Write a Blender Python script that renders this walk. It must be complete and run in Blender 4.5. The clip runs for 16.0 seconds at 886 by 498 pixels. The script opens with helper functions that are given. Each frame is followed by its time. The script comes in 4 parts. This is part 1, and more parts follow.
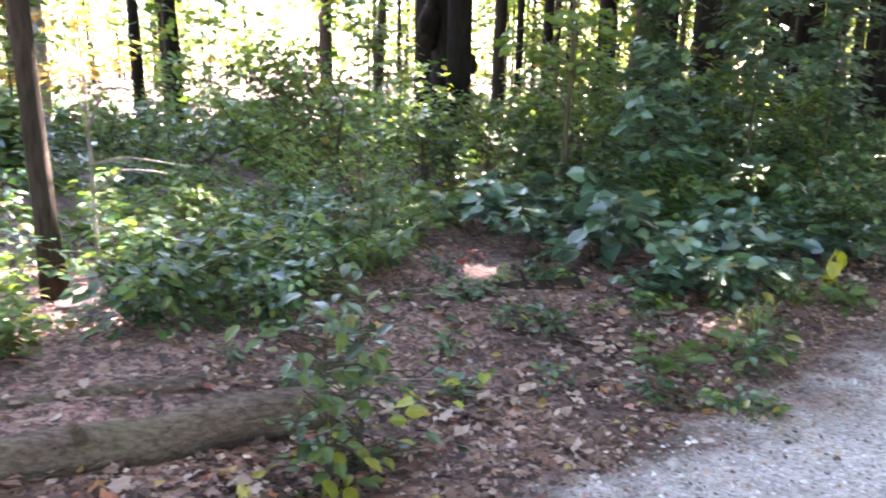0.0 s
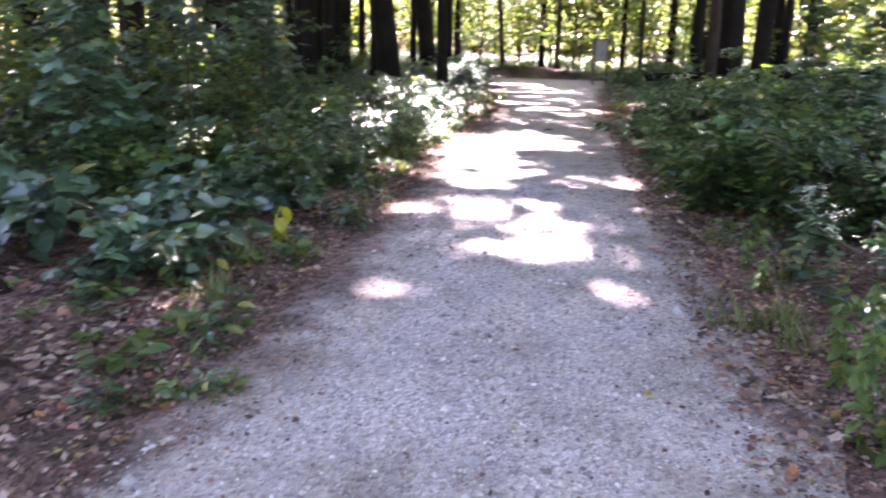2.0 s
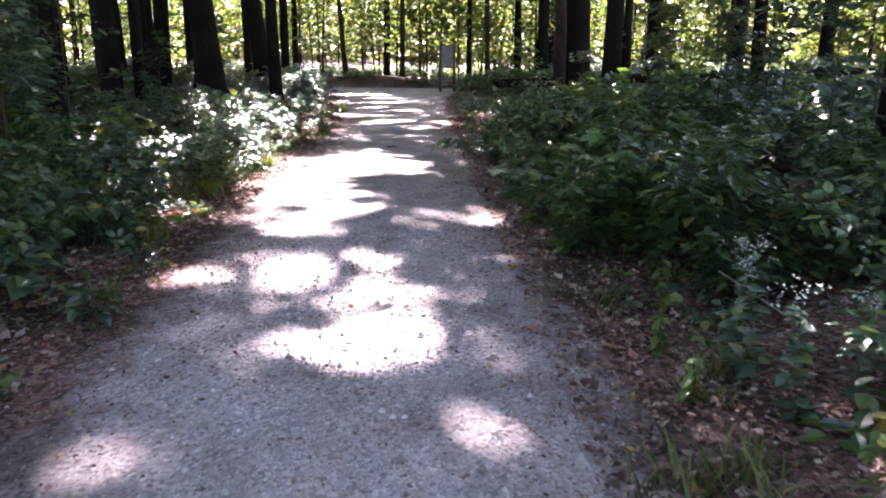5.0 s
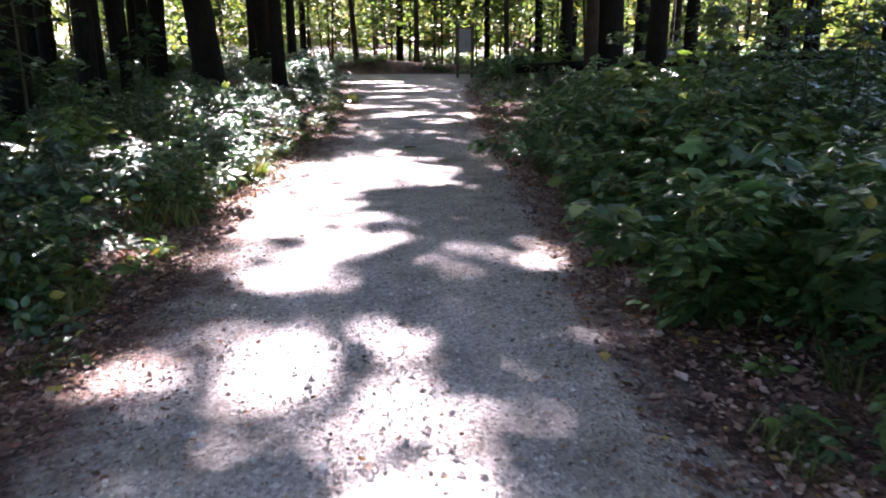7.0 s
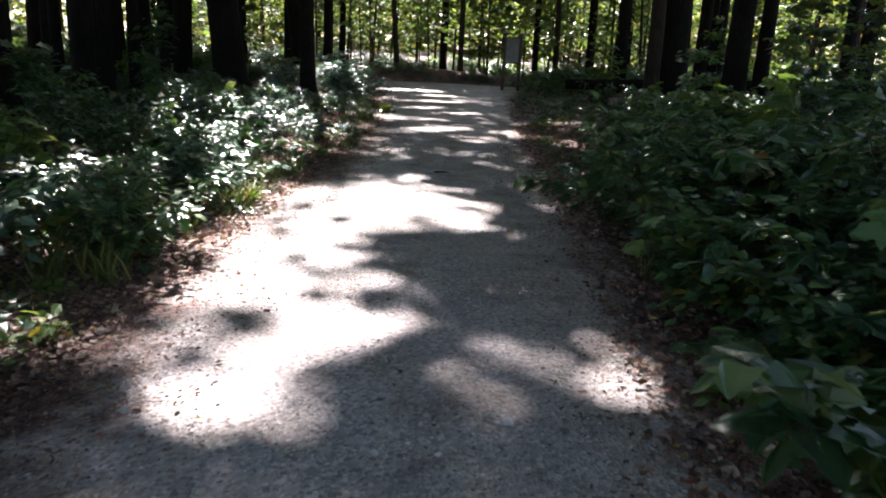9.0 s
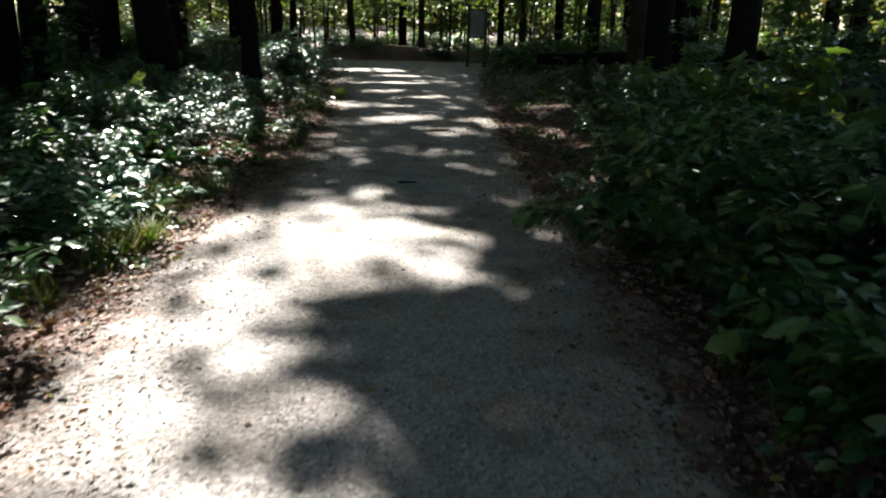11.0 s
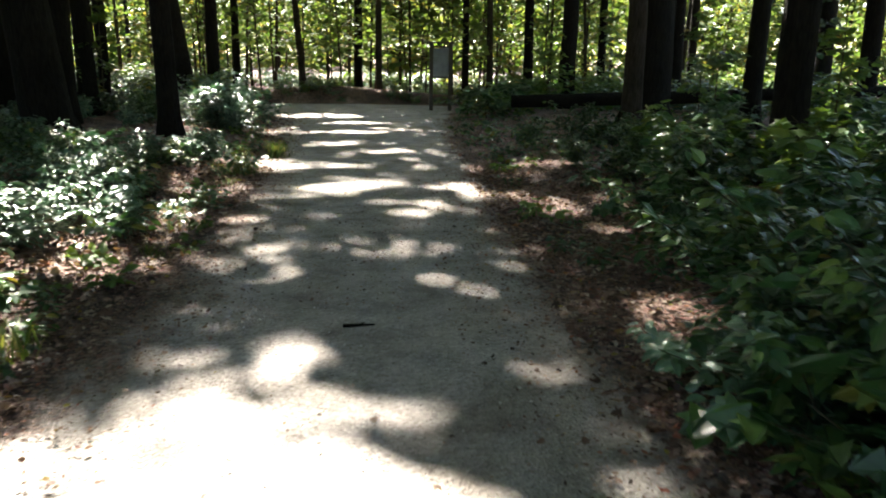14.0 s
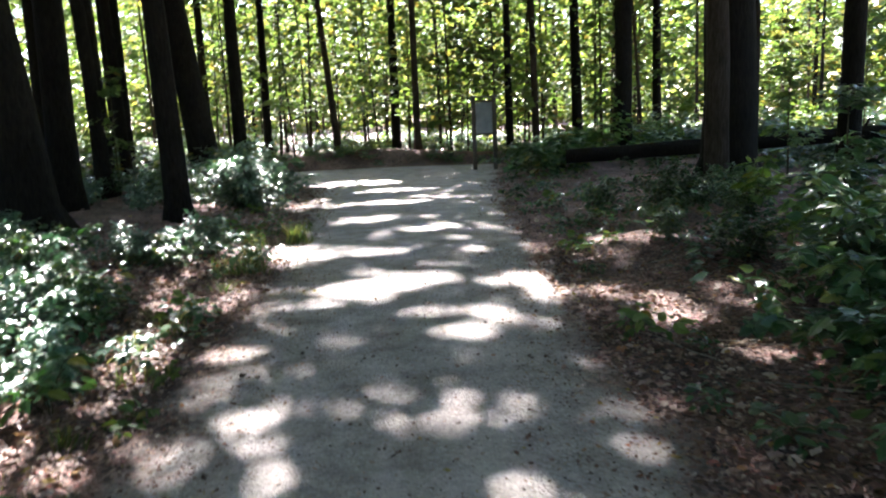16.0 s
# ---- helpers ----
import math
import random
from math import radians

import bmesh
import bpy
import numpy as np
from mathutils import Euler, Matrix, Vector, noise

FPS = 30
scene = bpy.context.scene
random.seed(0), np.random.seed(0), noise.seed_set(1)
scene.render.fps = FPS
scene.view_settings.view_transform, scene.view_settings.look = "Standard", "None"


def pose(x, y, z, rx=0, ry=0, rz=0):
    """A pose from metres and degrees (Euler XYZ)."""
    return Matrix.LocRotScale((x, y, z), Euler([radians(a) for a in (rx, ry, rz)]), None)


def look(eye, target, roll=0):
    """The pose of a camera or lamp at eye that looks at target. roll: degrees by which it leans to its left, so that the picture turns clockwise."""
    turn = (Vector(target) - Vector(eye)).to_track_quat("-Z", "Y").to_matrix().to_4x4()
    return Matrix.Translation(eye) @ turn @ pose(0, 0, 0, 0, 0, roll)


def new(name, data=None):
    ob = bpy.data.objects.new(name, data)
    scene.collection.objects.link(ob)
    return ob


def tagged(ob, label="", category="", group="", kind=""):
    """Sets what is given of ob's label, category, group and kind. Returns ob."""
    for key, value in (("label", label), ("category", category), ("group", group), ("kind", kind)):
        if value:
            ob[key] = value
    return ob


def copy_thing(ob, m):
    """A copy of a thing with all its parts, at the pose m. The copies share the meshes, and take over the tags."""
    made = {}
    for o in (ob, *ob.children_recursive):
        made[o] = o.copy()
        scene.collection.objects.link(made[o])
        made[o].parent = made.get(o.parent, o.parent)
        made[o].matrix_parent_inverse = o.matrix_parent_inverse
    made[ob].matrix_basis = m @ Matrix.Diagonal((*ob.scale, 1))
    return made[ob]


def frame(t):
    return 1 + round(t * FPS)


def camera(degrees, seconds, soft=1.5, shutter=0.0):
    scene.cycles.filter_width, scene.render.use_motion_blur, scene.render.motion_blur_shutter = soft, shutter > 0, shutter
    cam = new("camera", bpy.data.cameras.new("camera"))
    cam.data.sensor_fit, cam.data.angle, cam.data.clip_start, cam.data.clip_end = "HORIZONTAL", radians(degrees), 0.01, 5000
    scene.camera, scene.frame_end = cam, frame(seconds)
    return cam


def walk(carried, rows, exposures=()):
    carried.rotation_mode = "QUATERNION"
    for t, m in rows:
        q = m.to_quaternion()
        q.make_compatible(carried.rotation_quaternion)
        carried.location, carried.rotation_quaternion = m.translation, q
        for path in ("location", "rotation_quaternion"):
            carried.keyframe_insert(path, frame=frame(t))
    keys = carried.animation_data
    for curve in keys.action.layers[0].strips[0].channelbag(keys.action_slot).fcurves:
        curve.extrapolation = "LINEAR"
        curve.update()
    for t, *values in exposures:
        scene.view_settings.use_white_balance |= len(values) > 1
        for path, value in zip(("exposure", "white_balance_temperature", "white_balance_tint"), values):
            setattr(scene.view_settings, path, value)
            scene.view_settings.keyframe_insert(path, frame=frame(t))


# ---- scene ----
cam = camera(59.7, 16.0, soft=1.9, shutter=0.4)
METRES, EYE = 13.2, 1.5
ROWS = [
    (0.0, 0.0, 0.0, 0.0, 0.33, -13.27, -1.42),
    (0.5, 0.0041, 0.0037, -0.0002, -5.89, -14.21, -2.39),
    (1.0, 0.0105, 0.0057, 0.0003, -16.19, -14.03, -1.67),
    (1.5, 0.0191, 0.0094, 0.0001, -27.26, -15.52, -1.3),
    (2.0, 0.0247, 0.0203, -0.0005, -37.73, -15.08, -1.34),
    (2.5, 0.0326, 0.0393, -0.0004, -43.53, -14.18, -0.15),
    (3.0, 0.047, 0.051, -0.0015, -44.72, -14.82, -0.74),
    (3.5, 0.0685, 0.0577, -0.0012, -46.19, -14.5, -0.91),
    (6.0, 0.1884, 0.1661, -0.005, -48.94, -14.61, -0.51),
    (6.5, 0.2136, 0.1908, -0.0047, -45.75, -15.3, -1.97),
    (7.0, 0.236, 0.2214, -0.0052, -47.75, -15.44, 0.2),
    (7.5, 0.2621, 0.2461, -0.0068, -46.39, -15.36, -0.03),
    (8.0, 0.2885, 0.2715, -0.0108, -45.93, -14.6, -1.91),
    (10.5, 0.4153, 0.3883, -0.0099, -43.64, -16.21, -3.03),
    (11.0, 0.4382, 0.4176, -0.0094, -47.38, -16.54, -1.45),
    (11.5, 0.4656, 0.4446, -0.0067, -46.89, -13.03, -2.11),
    (12.0, 0.4883, 0.4719, -0.0071, -47.38, -12.84, -0.14),
    (12.5, 0.514, 0.4975, -0.0071, -51.47, -14.18, 0.16),
    (13.0, 0.5411, 0.5185, -0.007, -48.58, -15.3, -1.41),
    (13.5, 0.5648, 0.5426, -0.0092, -50.96, -13.85, -0.92),
    (14.0, 0.598, 0.571, -0.012, -50.45, -13.73, -0.9),
    (14.5, 0.6404, 0.5977, -0.0165, -48.9, -13.2, -1.68),
    (15.0, 0.6673, 0.6264, -0.0143, -50.45, -14.66, 0.52),
    (15.5, 0.6962, 0.6511, -0.012, -46.41, -12.38, -0.38),
    (16.0, 0.7139, 0.6788, -0.0099, -47.64, -9.76, 2.39),
]
EXPOSURE = [(0.0, 5.4, 6700, 27), (1.5, 5.05, 6550, 38), (3.5, 4.6, 6450, 42), (6.0, 3.92, 6250, 32), (8.0, 3.5, 6200, 25), (10.5, 2.2, 6400, 5), (13.0, 2.05, 6650, 1), (14.0, 3.35, 6900, 4), (16.0, 3.9, 6150, 13)]
walk(cam, [(t, pose(METRES * x, METRES * y, EYE + METRES * z, 90 + pitch, roll, yaw)) for t, x, y, z, yaw, pitch, roll in ROWS], EXPOSURE)

# ---- light ----
SUN_YAW, SUN_UP = 32.0, 47.0
SUN = Vector((math.sin(radians(SUN_YAW)) * math.cos(radians(SUN_UP)), math.cos(radians(SUN_YAW)) * math.cos(radians(SUN_UP)), math.sin(radians(SUN_UP))))
world = bpy.data.worlds.new("sky")
scene.world = world
world.use_nodes = True
sky = world.node_tree.nodes.new("ShaderNodeTexSky")
sky.sky_type, sky.sun_disc = "NISHITA", False
sky.sun_elevation, sky.sun_rotation = radians(SUN_UP), radians(SUN_YAW)
world.node_tree.links.new(sky.outputs[0], world.node_tree.nodes["Background"].inputs[0])
world.node_tree.nodes["Background"].inputs[1].default_value = 0.06
sun = new("sun", bpy.data.lights.new("sun", "SUN"))
sun.data.energy, sun.data.angle, sun.data.color = 5.0, radians(0.9), (1.0, 0.955, 0.88)
sun.matrix_world = look(SUN * 60, (0, 0, 0))


# ---- materials ----
def material(name):
    m = bpy.data.materials.new(name)
    m.use_nodes = True
    return m, m.node_tree.nodes, m.node_tree.links, m.node_tree.nodes["Principled BSDF"]


def ramp(nodes, stops):
    r = nodes.new("ShaderNodeValToRGB")
    while len(r.color_ramp.elements) < len(stops):
        r.color_ramp.elements.new(0.5)
    for e, (p, c) in zip(r.color_ramp.elements, stops):
        e.position, e.color = p, (*c, 1)
    return r


def tex_noise(nodes, links, scale, detail=4.0, rough=0.6, stretch=None):
    t = nodes.new("ShaderNodeTexNoise")
    t.inputs["Scale"].default_value, t.inputs["Detail"].default_value, t.inputs["Roughness"].default_value = scale, detail, rough
    c = nodes.new("ShaderNodeTexCoord")
    if stretch:
        mp = nodes.new("ShaderNodeMapping")
        mp.inputs["Scale"].default_value = stretch
        links.new(c.outputs["Object"], mp.inputs[0])
        links.new(mp.outputs[0], t.inputs[0])
    else:
        links.new(c.outputs["Object"], t.inputs[0])
    return t


def mix(nodes, links, fac, a, b, how="MIX"):
    m = nodes.new("ShaderNodeMix")
    m.data_type, m.blend_type = "RGBA", how
    for sock, v in ((m.inputs[0], fac), (m.inputs[6], a), (m.inputs[7], b)):
        if isinstance(v, (int, float)):
            sock.default_value = v
        elif isinstance(v, tuple):
            sock.default_value = (*v, 1)
        else:
            links.new(v, sock)
    return m.outputs[2]


def bump(nodes, links, bsdf, height, strength, dist):
    b = nodes.new("ShaderNodeBump")
    b.inputs["Strength"].default_value, b.inputs["Distance"].default_value = strength, dist
    links.new(height, b.inputs["Height"])
    links.new(b.outputs[0], bsdf.inputs["Normal"])


def leaf_material(name, stops, glow=0.4, rough=0.42, through_tint=(1.25, 1.2, 0.5), gloss=0.55):
    m, n, l, b = material(name)
    geo, info = n.new("ShaderNodeNewGeometry"), n.new("ShaderNodeObjectInfo")
    r = ramp(n, stops)
    l.new(geo.outputs["Random Per Island"], r.inputs[0])
    shade = n.new("ShaderNodeMapRange")
    shade.inputs[3].default_value, shade.inputs[4].default_value = 0.72, 1.25
    l.new(info.outputs["Random"], shade.inputs[0])
    patch = tex_noise(n, l, 35.0, 3.0)
    spots = ramp(n, [(0.3, (0.78, 0.78, 0.74)), (0.7, (1.1, 1.1, 1.1))])
    l.new(patch.outputs[0], spots.inputs[0])
    c = mix(n, l, 1.0, r.outputs[0], spots.outputs[0], "MULTIPLY")
    c = mix(n, l, 1.0, c, shade.outputs[0], "MULTIPLY")
    l.new(c, b.inputs["Base Color"])
    b.inputs["Roughness"].default_value = rough
    b.inputs["Specular IOR Level"].default_value = gloss
    b.inputs["Coat Weight"].default_value, b.inputs["Coat Roughness"].default_value = (0.3 if gloss > 0.7 else 0.0), 0.4
    bump(n, l, b, patch.outputs[0], 0.25, 0.01)
    tr, ms = n.new("ShaderNodeBsdfTranslucent"), n.new("ShaderNodeMixShader")
    l.new(mix(n, l, 1.0, c, through_tint, "MULTIPLY"), tr.inputs[0])
    ms.inputs[0].default_value = glow
    l.new(b.outputs[0], ms.inputs[1])
    l.new(tr.outputs[0], ms.inputs[2])
    l.new(ms.outputs[0], n["Material Output"].inputs[0])
    return m


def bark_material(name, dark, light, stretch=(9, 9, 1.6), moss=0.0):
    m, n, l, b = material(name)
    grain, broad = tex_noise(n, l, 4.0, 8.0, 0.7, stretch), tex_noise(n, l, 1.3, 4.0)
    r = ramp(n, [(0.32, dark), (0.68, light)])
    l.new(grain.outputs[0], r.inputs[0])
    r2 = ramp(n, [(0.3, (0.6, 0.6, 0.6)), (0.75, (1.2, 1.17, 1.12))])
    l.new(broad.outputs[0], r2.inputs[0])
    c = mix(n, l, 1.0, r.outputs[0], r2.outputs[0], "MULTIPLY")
    if moss:
        patch = ramp(n, [(0.5, (0, 0, 0)), (0.66, (moss, moss, moss))])
        l.new(broad.outputs[0], patch.inputs[0])
        c = mix(n, l, patch.outputs[0], c, (0.07, 0.09, 0.03))
    l.new(c, b.inputs["Base Color"])
    b.inputs["Roughness"].default_value, b.inputs["Specular IOR Level"].default_value = 0.95, 0.12
    bump(n, l, b, grain.outputs[0], 1.0, 0.03)
    return m


def rough_material(name, stops, scale, bump_by=0.6, dist=0.02, rough=0.9, island=False):
    m, n, l, b = material(name)
    t = tex_noise(n, l, scale, 6.0, 0.65)
    r = ramp(n, stops)
    if island:
        geo = n.new("ShaderNodeNewGeometry")
        l.new(geo.outputs["Random Per Island"], r.inputs[0])
        s = ramp(n, [(0.3, (0.7, 0.7, 0.7)), (0.7, (1.15, 1.15, 1.15))])
        l.new(t.outputs[0], s.inputs[0])
        l.new(mix(n, l, 1.0, r.outputs[0], s.outputs[0], "MULTIPLY"), b.inputs["Base Color"])
    else:
        l.new(t.outputs[0], r.inputs[0])
        l.new(r.outputs[0], b.inputs["Base Color"])
    b.inputs["Roughness"].default_value = rough
    bump(n, l, b, t.outputs[0], bump_by, dist)
    return m


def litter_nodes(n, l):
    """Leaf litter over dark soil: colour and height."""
    vor = n.new("ShaderNodeTexVoronoi")
    vor.inputs["Scale"].default_value, vor.inputs["Randomness"].default_value = 38.0, 1.0
    c, warp = n.new("ShaderNodeTexCoord"), tex_noise(n, l, 14.0, 3.0)
    l.new(mix(n, l, 0.12, c.outputs["Object"], warp.outputs["Color"], "ADD"), vor.inputs["Vector"])
    r = ramp(n, [(0.0, (0.04, 0.028, 0.024)), (0.25, (0.11, 0.066, 0.055)), (0.5, (0.24, 0.145, 0.12)), (0.75, (0.4, 0.28, 0.24)), (0.9, (0.3, 0.12, 0.1)), (1.0, (0.12, 0.07, 0.058))])
    sep = n.new("ShaderNodeSeparateColor")
    l.new(vor.outputs["Color"], sep.inputs[0])
    l.new(sep.outputs[0], r.inputs[0])
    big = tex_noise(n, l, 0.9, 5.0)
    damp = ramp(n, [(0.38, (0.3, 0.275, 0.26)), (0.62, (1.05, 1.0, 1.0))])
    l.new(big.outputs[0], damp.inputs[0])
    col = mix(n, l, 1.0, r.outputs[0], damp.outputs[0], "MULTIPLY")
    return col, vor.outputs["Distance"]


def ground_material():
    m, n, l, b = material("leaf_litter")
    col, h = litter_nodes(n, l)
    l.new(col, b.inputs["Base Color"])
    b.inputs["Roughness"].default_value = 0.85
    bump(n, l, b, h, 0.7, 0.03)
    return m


def gravel_material():
    m, n, l, b = material("gravel")
    vor = n.new("ShaderNodeTexVoronoi")
    vor.inputs["Scale"].default_value = 62.0
    c = n.new("ShaderNodeTexCoord")
    l.new(c.outputs["Object"], vor.inputs["Vector"])
    sep = n.new("ShaderNodeSeparateColor")
    l.new(vor.outputs["Color"], sep.inputs[0])
    r = ramp(n, [(0.0, (0.19, 0.165, 0.16)), (0.2, (0.37, 0.327, 0.324)), (0.5, (0.5, 0.447, 0.446)), (0.8, (0.6, 0.545, 0.54)), (1.0, (0.8, 0.75, 0.74))])
    l.new(sep.outputs[0], r.inputs[0])
    fine, big = tex_noise(n, l, 160.0, 3.0), tex_noise(n, l, 1.6, 6.0)
    dust = ramp(n, [(0.32, (0.5, 0.45, 0.415)), (0.5, (0.94, 0.91, 0.9)), (0.68, (1.12, 1.09, 1.09))])
    l.new(big.outputs[0], dust.inputs[0])
    col = mix(n, l, 1.0, r.outputs[0], dust.outputs[0], "MULTIPLY")
    specks, spot = tex_noise(n, l, 20.0, 5.0, 0.72), ramp(n, [(0.6, (0, 0, 0)), (0.66, (0.75, 0.75, 0.75))])
    l.new(specks.outputs[0], spot.inputs[0])
    col = mix(n, l, 0.12, col, (0.5, 0.45, 0.45))
    col = mix(n, l, spot.outputs[0], col, (0.13, 0.1, 0.085))
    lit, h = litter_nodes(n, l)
    at = n.new("ShaderNodeAttribute")
    at.attribute_name = "edge"
    wob = tex_noise(n, l, 3.5, 8.0, 0.7)
    add = n.new("ShaderNodeMath")
    add.operation = "ADD"
    l.new(at.outputs["Fac"], add.inputs[0])
    l.new(wob.outputs[0], add.inputs[1])
    k = ramp(n, [(0.7, (0, 0, 0)), (0.98, (1, 1, 1))])
    l.new(add.outputs[0], k.inputs[0])
    soil = n.new("ShaderNodeAttribute")
    soil.attribute_name = "earth"
    smear = tex_noise(n, l, 3.2, 10.0, 0.75)
    earth = ramp(n, [(0.36, (0.2, 0.17, 0.15)), (0.5, (0.38, 0.33, 0.295)), (0.64, (0.54, 0.485, 0.45))])
    l.new(smear.outputs[0], earth.inputs[0])
    less = n.new("ShaderNodeMath")
    less.operation = "MULTIPLY"
    less.inputs[1].default_value = 0.76
    l.new(soil.outputs["Fac"], less.inputs[0])
    col = mix(n, l, less.outputs[0], col, earth.outputs[0])
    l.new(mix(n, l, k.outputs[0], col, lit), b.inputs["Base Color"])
    b.inputs["Roughness"].default_value = 0.8
    hm = n.new("ShaderNodeMath")
    hm.operation = "MULTIPLY_ADD"
    hm.inputs[1].default_value = 0.5
    l.new(fine.outputs[0], hm.inputs[0])
    l.new(vor.outputs["Distance"], hm.inputs[2])
    bump(n, l, b, hm.outputs[0], 0.8, 0.02)
    return m


GREEN = leaf_material("leaf_green", [(0.0, (0.017, 0.055, 0.021)), (0.45, (0.035, 0.097, 0.031)), (0.8, (0.072, 0.152, 0.04)), (0.975, (0.13, 0.17, 0.035)), (0.994, (0.28, 0.22, 0.03)), (1.0, (0.3, 0.13, 0.03))], 0.22, 0.33, (1.1, 1.2, 0.6), 0.72)
BLUE_GREEN = leaf_material("leaf_blue_green", [(0.0, (0.045, 0.105, 0.065)), (0.6, (0.065, 0.145, 0.085)), (0.97, (0.09, 0.17, 0.08)), (1.0, (0.3, 0.22, 0.04))], 0.1, 0.3, (1.05, 1.2, 0.8), 0.95)
LIGHT_GREEN = leaf_material("leaf_light_green", [(0.0, (0.07, 0.14, 0.04)), (0.5, (0.12, 0.2, 0.06)), (0.9, (0.18, 0.25, 0.075)), (1.0, (0.26, 0.2, 0.05))], 0.42)
CANOPY = leaf_material("leaf_canopy", [(0.0, (0.05, 0.092, 0.024)), (0.5, (0.095, 0.145, 0.046)), (0.85, (0.16, 0.185, 0.062)), (1.0, (0.26, 0.2, 0.06))], 0.5, 0.65, (1.3, 1.28, 0.68), 0.25)
YELLOW = leaf_material("leaf_yellow", [(0.0, (0.25, 0.29, 0.03)), (0.6, (0.36, 0.35, 0.035)), (1.0, (0.2, 0.26, 0.04))], 0.35)
PALE = leaf_material("leaf_pale_autumn", [(0.0, (0.3, 0.16, 0.07)), (0.5, (0.38, 0.26, 0.1)), (1.0, (0.25, 0.25, 0.09))], 0.45)
RED = leaf_material("leaf_red", [(0.0, (0.32, 0.04, 0.03)), (1.0, (0.45, 0.1, 0.05))], 0.3)
DRY = leaf_material("leaf_dry", [(0.0, (0.05, 0.03, 0.026)), (0.35, (0.16, 0.08, 0.06)), (0.62, (0.3, 0.183, 0.152)), (0.8, (0.43, 0.31, 0.27)), (0.9, (0.54, 0.43, 0.38)), (0.95, (0.36, 0.1, 0.07)), (1.0, (0.36, 0.31, 0.07))], 0.12, 0.6)
GRASS = leaf_material("grass_blade", [(0.0, (0.06, 0.11, 0.03)), (0.6, (0.12, 0.17, 0.05)), (1.0, (0.28, 0.24, 0.11))], 0.35, 0.5)
PETAL = leaf_material("white_petal", [(0.0, (0.62, 0.62, 0.58)), (1.0, (0.78, 0.78, 0.74))], 0.3, 0.6, (1, 1, 1))
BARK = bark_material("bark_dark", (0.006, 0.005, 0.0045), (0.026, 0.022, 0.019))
BARK_BROWN = bark_material("bark_brown", (0.02, 0.015, 0.012), (0.08, 0.062, 0.05))
BARK_GREY = bark_material("bark_grey", (0.12, 0.11, 0.1), (0.34, 0.31, 0.28))
STEM = bark_material("stem_bark", (0.05, 0.05, 0.03), (0.14, 0.12, 0.08))
DEAD = bark_material("dead_wood", (0.2, 0.18, 0.16), (0.46, 0.42, 0.37))
LOG = bark_material("log_bark", (0.05, 0.036, 0.029), (0.3, 0.225, 0.185), (5, 9, 14), 0.35)
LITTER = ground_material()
GRAVEL = gravel_material()
STONE = rough_material("stone", [(0.0, (0.17, 0.15, 0.145)), (0.35, (0.36, 0.33, 0.325)), (0.75, (0.5, 0.46, 0.455)), (1.0, (0.82, 0.78, 0.77))], 40.0, 0.5, 0.005, 0.75, True)
BOARD = rough_material("board_paint", [(0.3, (0.17, 0.175, 0.185)), (0.7, (0.25, 0.255, 0.265))], 6.0, 0.1, 0.002, 0.5)
POST = rough_material("post_wood", [(0.3, (0.045, 0.035, 0.028)), (0.7, (0.1, 0.08, 0.065))], 30.0, 0.6, 0.006)

# ---- plan: s runs along the trail, l to its right ----
AX, AY = 0.73, 0.683
GROUND = -0.06
rng = np.random.default_rng(7)


def P(s, l, z=GROUND):
    return Vector((AX * s + AY * l, AY * s - AX * l, z))


def sl(x, y):
    return AX * x + AY * y, AY * x - AX * y


EDGE_S = np.array([-12, 2, 4, 8, 13, 15, 18, 20, 25, 31, 34, 60])
EDGE_L = np.array([-1.9, -1.7, -1.5, -1.5, -1.75, -1.5, -1.55, -1.75, -2.2, -3.2, -5.0, -5.0])
EDGE_R = np.array([1.3, 1.25, 1.15, 1.0, 1.05, 0.85, 0.85, 0.9, 0.9, 1.35, 1.6, 1.6])


def wave(s, l):
    """Gentle relief of the forest floor."""
    s, l = np.asarray(s, float), np.asarray(l, float)
    off = np.maximum(np.maximum(np.interp(s, EDGE_S, EDGE_L) - l, l - np.interp(s, EDGE_S, EDGE_R)), 0)
    z = np.minimum(off, 2.0) * 0.05 + 0.07 * np.sin(0.9 * s + 0.4 * l) * np.sin(0.7 * l - 0.3 * s) * np.minimum(off, 1)
    z = z + 0.42 * np.exp(-((s - 36.7) / 0.9) ** 2) * (1 - 0.25 * np.sin(0.8 * l))
    return GROUND + z + np.where((s > 38), np.minimum(s - 38, 40) * 0.012, 0)


def on_ground(s, l, sink=0.0):
    return P(s, l, float(wave(s, l)) - sink)


# ---- mesh helpers ----
def mesh_object(name, verts, faces, mat, parent=None, label="", smooth=False):
    me = bpy.data.meshes.new(name)
    me.from_pydata(np.asarray(verts, float).tolist(), [], [list(map(int, f)) for f in faces] if not isinstance(faces, np.ndarray) else faces.tolist())
    me.materials.append(mat)
    if smooth:
        me.shade_smooth()
    ob = new(name, me)
    if parent:
        ob.parent = parent
    if label:
        ob["label"] = label
    return ob


def thing(name, label, category, group="", kind=""):
    return tagged(new(name), label, category, group, kind)


